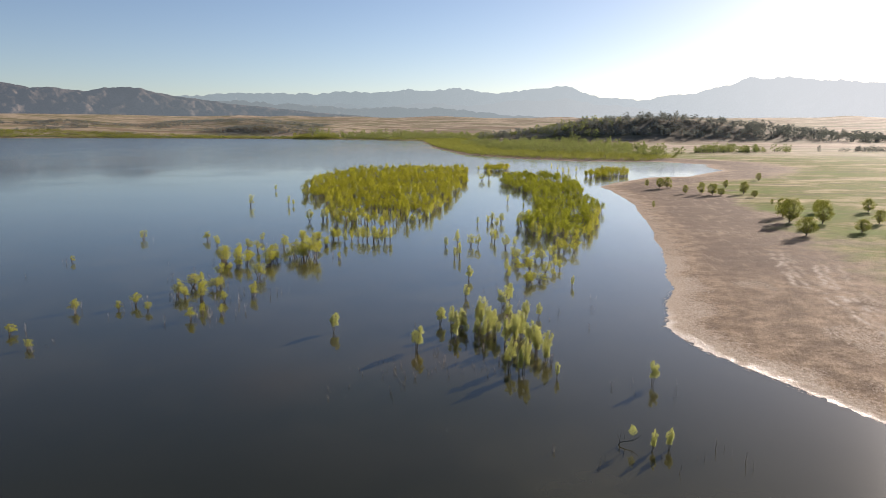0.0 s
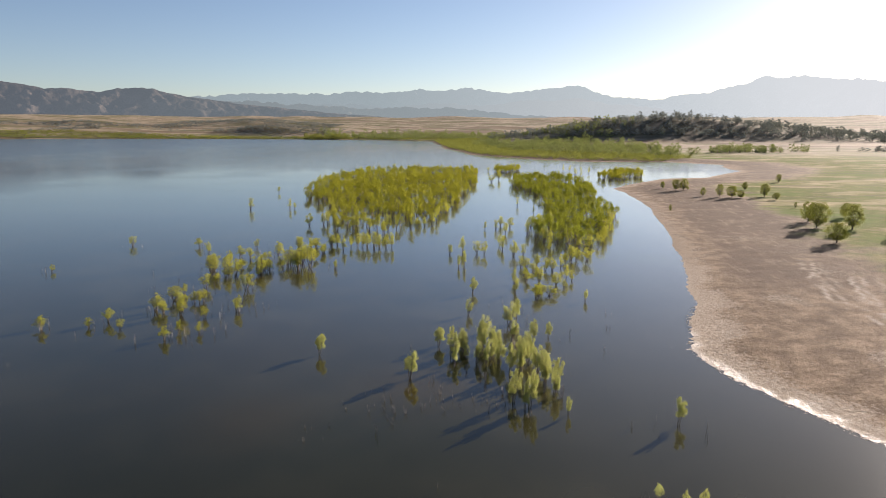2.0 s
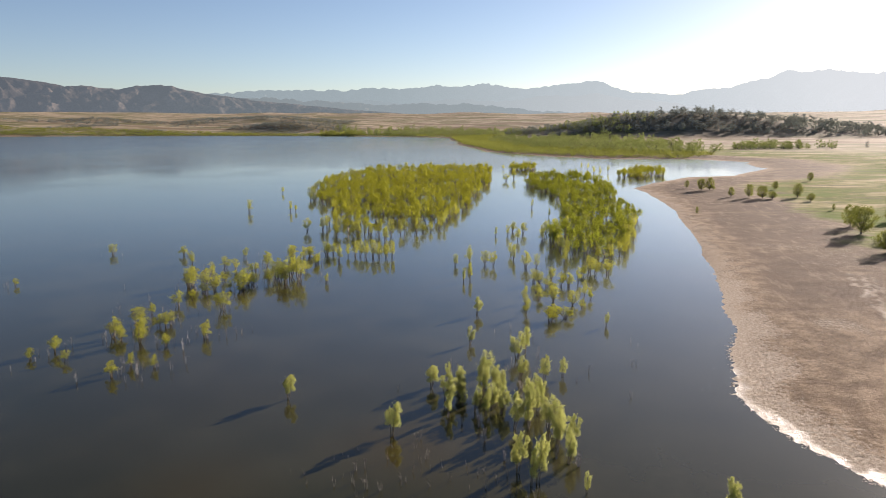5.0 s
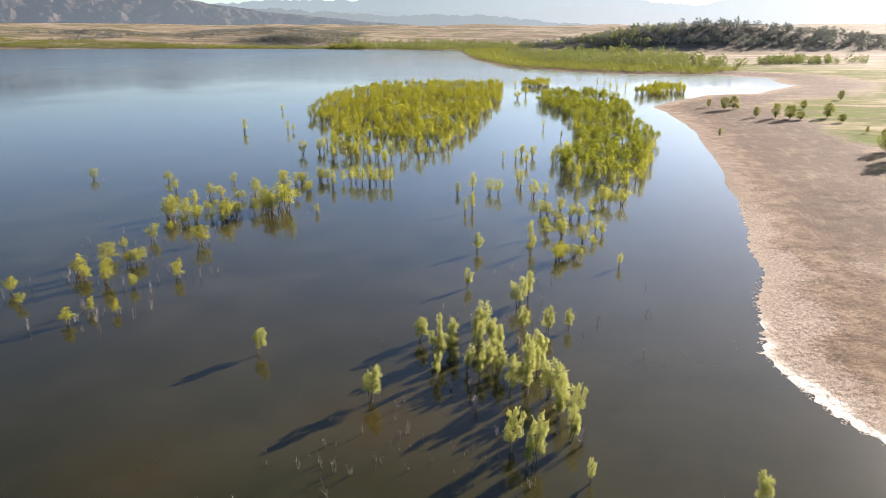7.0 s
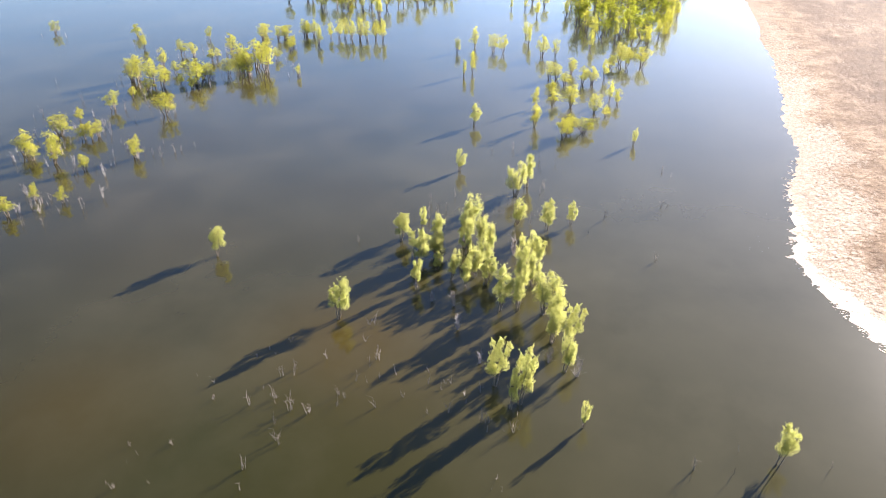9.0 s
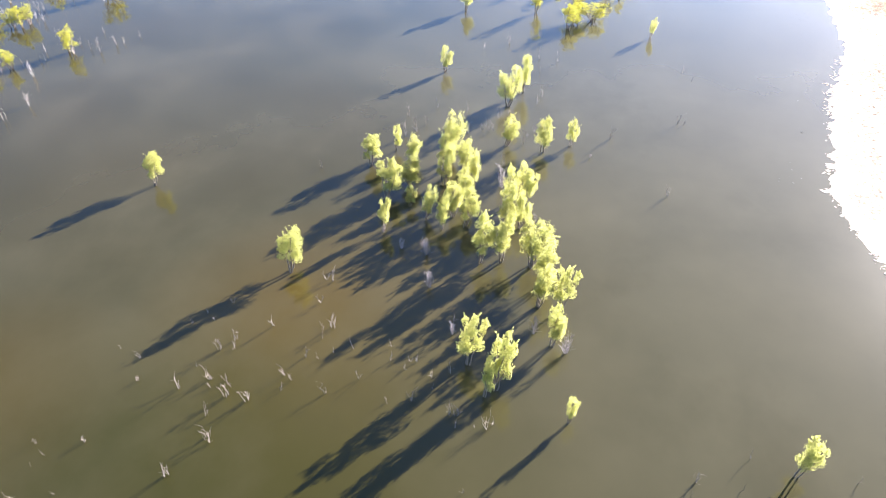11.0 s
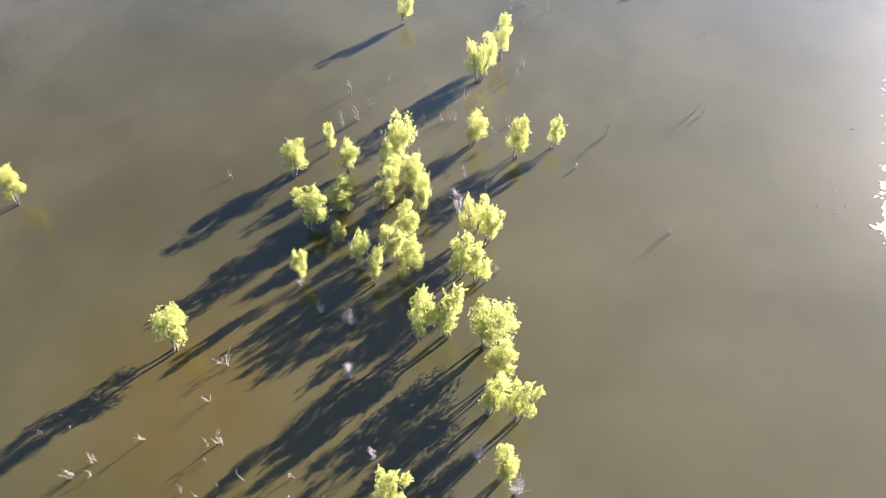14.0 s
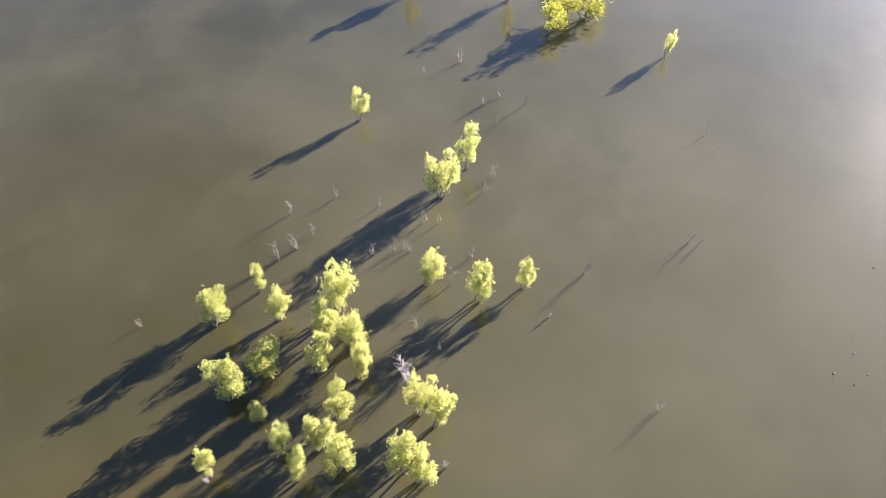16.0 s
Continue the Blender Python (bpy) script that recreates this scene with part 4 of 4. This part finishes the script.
far_mass("shore_reeds", [(-640, 1850), (-304, 1600), (-180, 1200), (-140, 1250), (-190, 1700), (-480, 1880)],
         13.0, (2.5, 5.5), (8, 15), 756, REED_LEAF, "pale green marsh reeds along the far shore", (120, 757, -0.5))
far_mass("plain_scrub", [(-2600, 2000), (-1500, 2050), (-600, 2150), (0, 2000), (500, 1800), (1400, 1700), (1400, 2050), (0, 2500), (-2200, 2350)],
         46.0, (3, 7), (8, 16), 760, HAZED_SCRUB_LEAF, "scattered dark bushes on the dry plain", (330, 761, 0.25))
far_mass("rise_woodland", [(-1130, 2040), (-930, 2010), (-740, 2050), (-760, 2180), (-1100, 2190)], 17.0, (4, 8), (9, 17), 780, HAZED_SCRUB_LEAF, "dark green scrub on a low rise", None, round_trees)
far_mass("rise_woodland", [(-1900, 2190), (-1780, 2170), (-1670, 2200), (-1680, 2290), (-1890, 2290)], 19.0, (3, 6), (8, 15), 784, HAZED_SCRUB_LEAF, "dark brown scrub on a low rise", None, round_trees)
far_mass("mound_woodland", [(-1500, 2400), (-850, 2350), (-850, 2560), (-1500, 2560)], 20.0, (5, 9), (10, 20), 770, HAZED_SCRUB_LEAF, "dark scrub on a low mound")


# ---- dead wood in the water ----
def snag_shape(seed, stems, h, spread, twigs=3):
    rng = np.random.default_rng(seed)
    out = []
    for s in range(stems):
        a = rng.uniform(0, 6.28)
        foot = np.array([rng.normal() * 0.06, rng.normal() * 0.06, -0.15])
        top = foot + (math.cos(a) * spread * rng.uniform(0.3, 1), math.sin(a) * spread * rng.uniform(0.3, 1), h * rng.uniform(0.6, 1.0) + 0.15)
        pts = bend(rng, foot, top, 5, 0.04)
        out.append(tube(pts, np.linspace(0.016, 0.005, 5), 4))
        for b in range(twigs):
            root = pts[rng.integers(1, 5)]
            end = root + rng.normal(size=3) * (0.13, 0.13, 0.05) * h + (0, 0, 0.20 * h)
            out.append(tube(bend(rng, root, end, 3, 0.03), (0.009, 0.007, 0.004), 3))
    return join(out)


def place_dead(name, spots, shapes, sizes, label, category, group, seed, mat=DEAD_WOOD):
    rng = np.random.default_rng(seed)
    made = [mesh_from(name, *s, mat) for s in shapes]
    for spot in spots:
        ob = tagged(new(name, made[rng.integers(len(made))]), label, category, group)
        size = spot[2] / sizes if len(spot) > 2 else rng.uniform(0.5, 1.1) * (0.55 if -30 < spot[0] < -20.8 else 1.0)
        ob.matrix_basis = Matrix.LocRotScale((spot[0], spot[1], 0), Euler((0, 0, rng.uniform(0, 6.28))), (size,) * 3)


place_dead("dead_branch", SNAGS_A + SNAGS_D, [snag_shape(800 + i, 1 + i % 4, 1.05, 0.24, 4) for i in range(9)], 1.0,
           "bleached bare branches sticking out of the water", "dead branch", "drowned branches", 5)
place_dead("dead_sapling", SNAGS_B + SNAGS_C, [snag_shape(840 + i, 2 + i % 3, 1.35, 0.22, 5) for i in range(5)], 1.0,
           "pale bare sapling stems standing in the water", "dead sapling", "drowned saplings", 7)
# thin upright stems: x, y, height
STAKES = [(17.0, 54.6, 1.7), (17.8, 54.7, 0.8), (14.7, 52.2, 0.6), (15.4, 52.1, 0.7), (18.1, 53.0, 0.9), (19.1, 51.8, 1.5), (19.5, 51.0, 0.9), (12.7, 49.0, 1.2),
          (12.2, 51.8, 0.6), (10.4, 69.4, 1.1), (10.6, 67.3, 0.7), (15.2, 67.7, 1.4), (7.9, 68.6, 0.6), (5.5, 50.0, 0.6), (6.1, 50.7, 0.8), (11.4, 51.6, 0.7)]
place_dead("dead_sapling", STAKES, [snag_shape(880 + i, 1 + i % 2, 1.0, 0.08, i % 3) for i in range(5)], 1.0,
           "thin dark bare stem standing upright in the water", "dead sapling", "drowned saplings", 9, OAK_BARK)


def arched_branch():
    """A drowned limb that bows just above the water, with twigs and one tuft of leaves."""
    rng = np.random.default_rng(890)
    root = tagged(new("fallen_branch"), "bowed bare branch with a tuft of green leaves above water", "dead branch")
    limb = np.array([(-0.75, 0.1, -0.15), (-0.6, 0.05, 0.25), (-0.1, 0, 0.42), (0.6, 0, 0.55), (1.15, -0.05, 0.95)])
    wood = [tube(limb, (0.07, 0.06, 0.055, 0.045, 0.02), 6)]
    for foot, reach in ((1, (-0.35, 0.1, 1.1)), (1, (0.1, 0, 1.3)), (2, (-0.2, 0.1, 0.9)), (3, (-0.15, 0, 1.2)), (3, (0.3, 0.1, 1.0)), (4, (0.25, 0, 0.5))):
        wood.append(tube(bend(rng, limb[foot], limb[foot] + reach, 4, 0.05), (0.025, 0.02, 0.014, 0.006), 4))
    cloud = shoots(rng, np.array((0.6, 0.05, 1.6)), 0.38, 0.75, 450)
    for name, shape, mat in (("limb", join(wood), OAK_BARK), ("leaf_tuft", leaves(rng, cloud, 0.1, 0.6), WILLOW_LEAF)):
        piece = new(name, mesh_from(name, *shape, mat))
        piece.parent = root
    root.location = (8.3, 53.9, 0)


arched_branch()
PALE_TWIG = bark_material("sun_bleached_twig", (0.22, 0.20, 0.18), (0.36, 0.33, 0.30))
stem_rng = np.random.default_rng(77)
PALE_STEMS = [(x + stem_rng.normal() * 1.7, y + stem_rng.normal() * 1.5, stem_rng.uniform(0.5, 1.0))
              for x, y, h, w in LEFT_A + LEFT_B + LEFT_C for k in range(3) if stem_rng.random() < (0.75 if x < -45 else 0.2)]
place_dead("dead_sapling", PALE_STEMS, [snag_shape(860 + i, 3 + i % 3, 1.6, 0.28, 8) for i in range(5)], 1.0,
           "sun-bleached dead sapling standing beside flooded willows", "dead sapling", "drowned saplings", 8, PALE_TWIG)
place_dead("dead_shrub", DEAD, [snag_shape(820 + i, 9, 1.5, 0.30, 12) for i in range(4)], 2.7,
           "grey leafless drowned shrub with many twigs", "dead shrub", "drowned shrubs", 6, GREY_TWIG)


# ---- lumps on the mud and chips afloat ----
def lump(rng, at, size, turn, top=0.42):
    """A flat uneven clod of dried mud: eight faces."""
    corner = np.array([(1, 0, 0), (0, 0.5, 0), (-1, 0, 0), (0, -0.5, 0), (0, 0, top), (0, 0, -0.3)]) + rng.normal(size=(6, 3)) * (0.12, 0.12, 0.28 * top)
    c, q = math.cos(turn), math.sin(turn)
    v = corner * size @ np.array([[c, q, 0], [-q, c, 0], [0, 0, 1]]) + at
    return v, np.array([(0, 1, 4), (1, 2, 4), (2, 3, 4), (3, 0, 4), (1, 0, 5), (2, 1, 5), (3, 2, 5), (0, 3, 5)])


def build_clods():
    rng = np.random.default_rng(900)
    x, y = rng.uniform(19, 62, 26000), rng.uniform(80, 165, 26000)
    d = inland(x, y)
    share = smooth(0.5, 3, d) * (1 - smooth(16, 34, d)) * (0.12 + smooth(92, 104, y) * (1 - smooth(118, 160, y))) * smooth(-0.35, 0.5, hills(x, y, 13, 18))
    keep = rng.uniform(0, 1, x.size) < share * 0.5
    x, y = x[keep], y[keep]
    pieces = [lump(rng, (a, b, c + 0.01), rng.uniform(0.03, 0.10), rng.normal() * 0.5 - 0.25) for a, b, c in zip(x, y, height(x, y))]
    k = Mat("dried_mud_clod", 0.95)
    k.b.inputs["Specular IOR Level"].default_value = 0.1
    k.base(k.ramp(k.n("NewGeometry").outputs["Random Per Island"], [(0.0, (0.24, 0.165, 0.105)), (1.0, (0.42, 0.30, 0.20))]))
    tagged(new("mud_clods", mesh_from("mud_clods", *join(pieces), k.m)), "dark dried mud clods scattered over the beach", "mud clods", kind="stuff")
    return k.m


CLOD = build_clods()


def build_crust():
    rng = np.random.default_rng(930)
    x, y = rng.uniform(14, 46, 90000), rng.uniform(70, 122, 90000)
    d = inland(x, y)
    share = 0.6 * smooth(-0.75, 0.0, d) * (1 - smooth(0.1, 0.8, d)) * smooth(-0.3, 0.6, hills(x, y, 1.7, 31))
    keep = rng.uniform(0, 1, x.size) < share
    x, y = x[keep], y[keep]
    pieces = [lump(rng, (a, b, 0.012), rng.uniform(0.05, 0.17), rng.normal() * 0.6, 0.08) for a, b in zip(x, y)]
    k = Mat("pale_silt_crust", 0.9)
    k.base(k.ramp(k.n("NewGeometry").outputs["Random Per Island"], [(0.0, (0.36, 0.28, 0.20)), (1.0, (0.56, 0.47, 0.37))]))
    tagged(new("silt_crust", mesh_from("silt_crust", *join(pieces), k.m)), "pale flakes of silt crust along the waterline", "silt crust", kind="stuff")
    return len(x)


build_crust()


def build_trail(name, start, end, seed):
    """A line of kicked-up footprints across the mud."""
    rng = np.random.default_rng(seed)
    (x0, y0), (x1, y1) = start, end
    n = int(math.hypot(x1 - x0, y1 - y0) / 0.55)
    t = np.linspace(0, 1, n)
    x, y = x0 + (x1 - x0) * t + rng.normal(size=n) * 0.07, y0 + (y1 - y0) * t + rng.normal(size=n) * 0.08 + 0.5 * np.sin(t * 5 + seed)
    pieces = [lump(rng, (a, b, c), rng.uniform(0.06, 0.11), rng.uniform(0, 3)) for a, b, c in zip(x, y, height(x, y))]
    return tagged(new(name, mesh_from(name, *join(pieces), CLOD)), "line of old footprints across the dry mud", "footprints", kind="stuff")


TRAILS = [((21.5, 95.6), (36, 99.5)), ((24, 101.5), (40, 107)), ((27, 107.0), (36, 110))]
for k, (start, end) in enumerate(TRAILS):
    build_trail("footprint_trail", start, end, 910 + k)

chip_rng = np.random.default_rng(920)
CHIPS = [(16.4, 100.9), (16.4, 99.9), (16.1, 98.8), (15.3, 98.4), (15.2, 98.0), (17.0, 98.8), (16.3, 98.0), (18.4, 112.0), (18.0, 106.2)]
for x, y in CHIPS:
    v, f = lump(chip_rng, (0, 0, 0.02), chip_rng.uniform(0.04, 0.09), chip_rng.uniform(0, 3))
    chip = tagged(new("driftwood_chip", mesh_from("driftwood_chip", v, f, DEAD_WOOD)), "small pale driftwood chip lying in the shallows", "driftwood", "driftwood chips")
    chip.location = (x, y, 0)
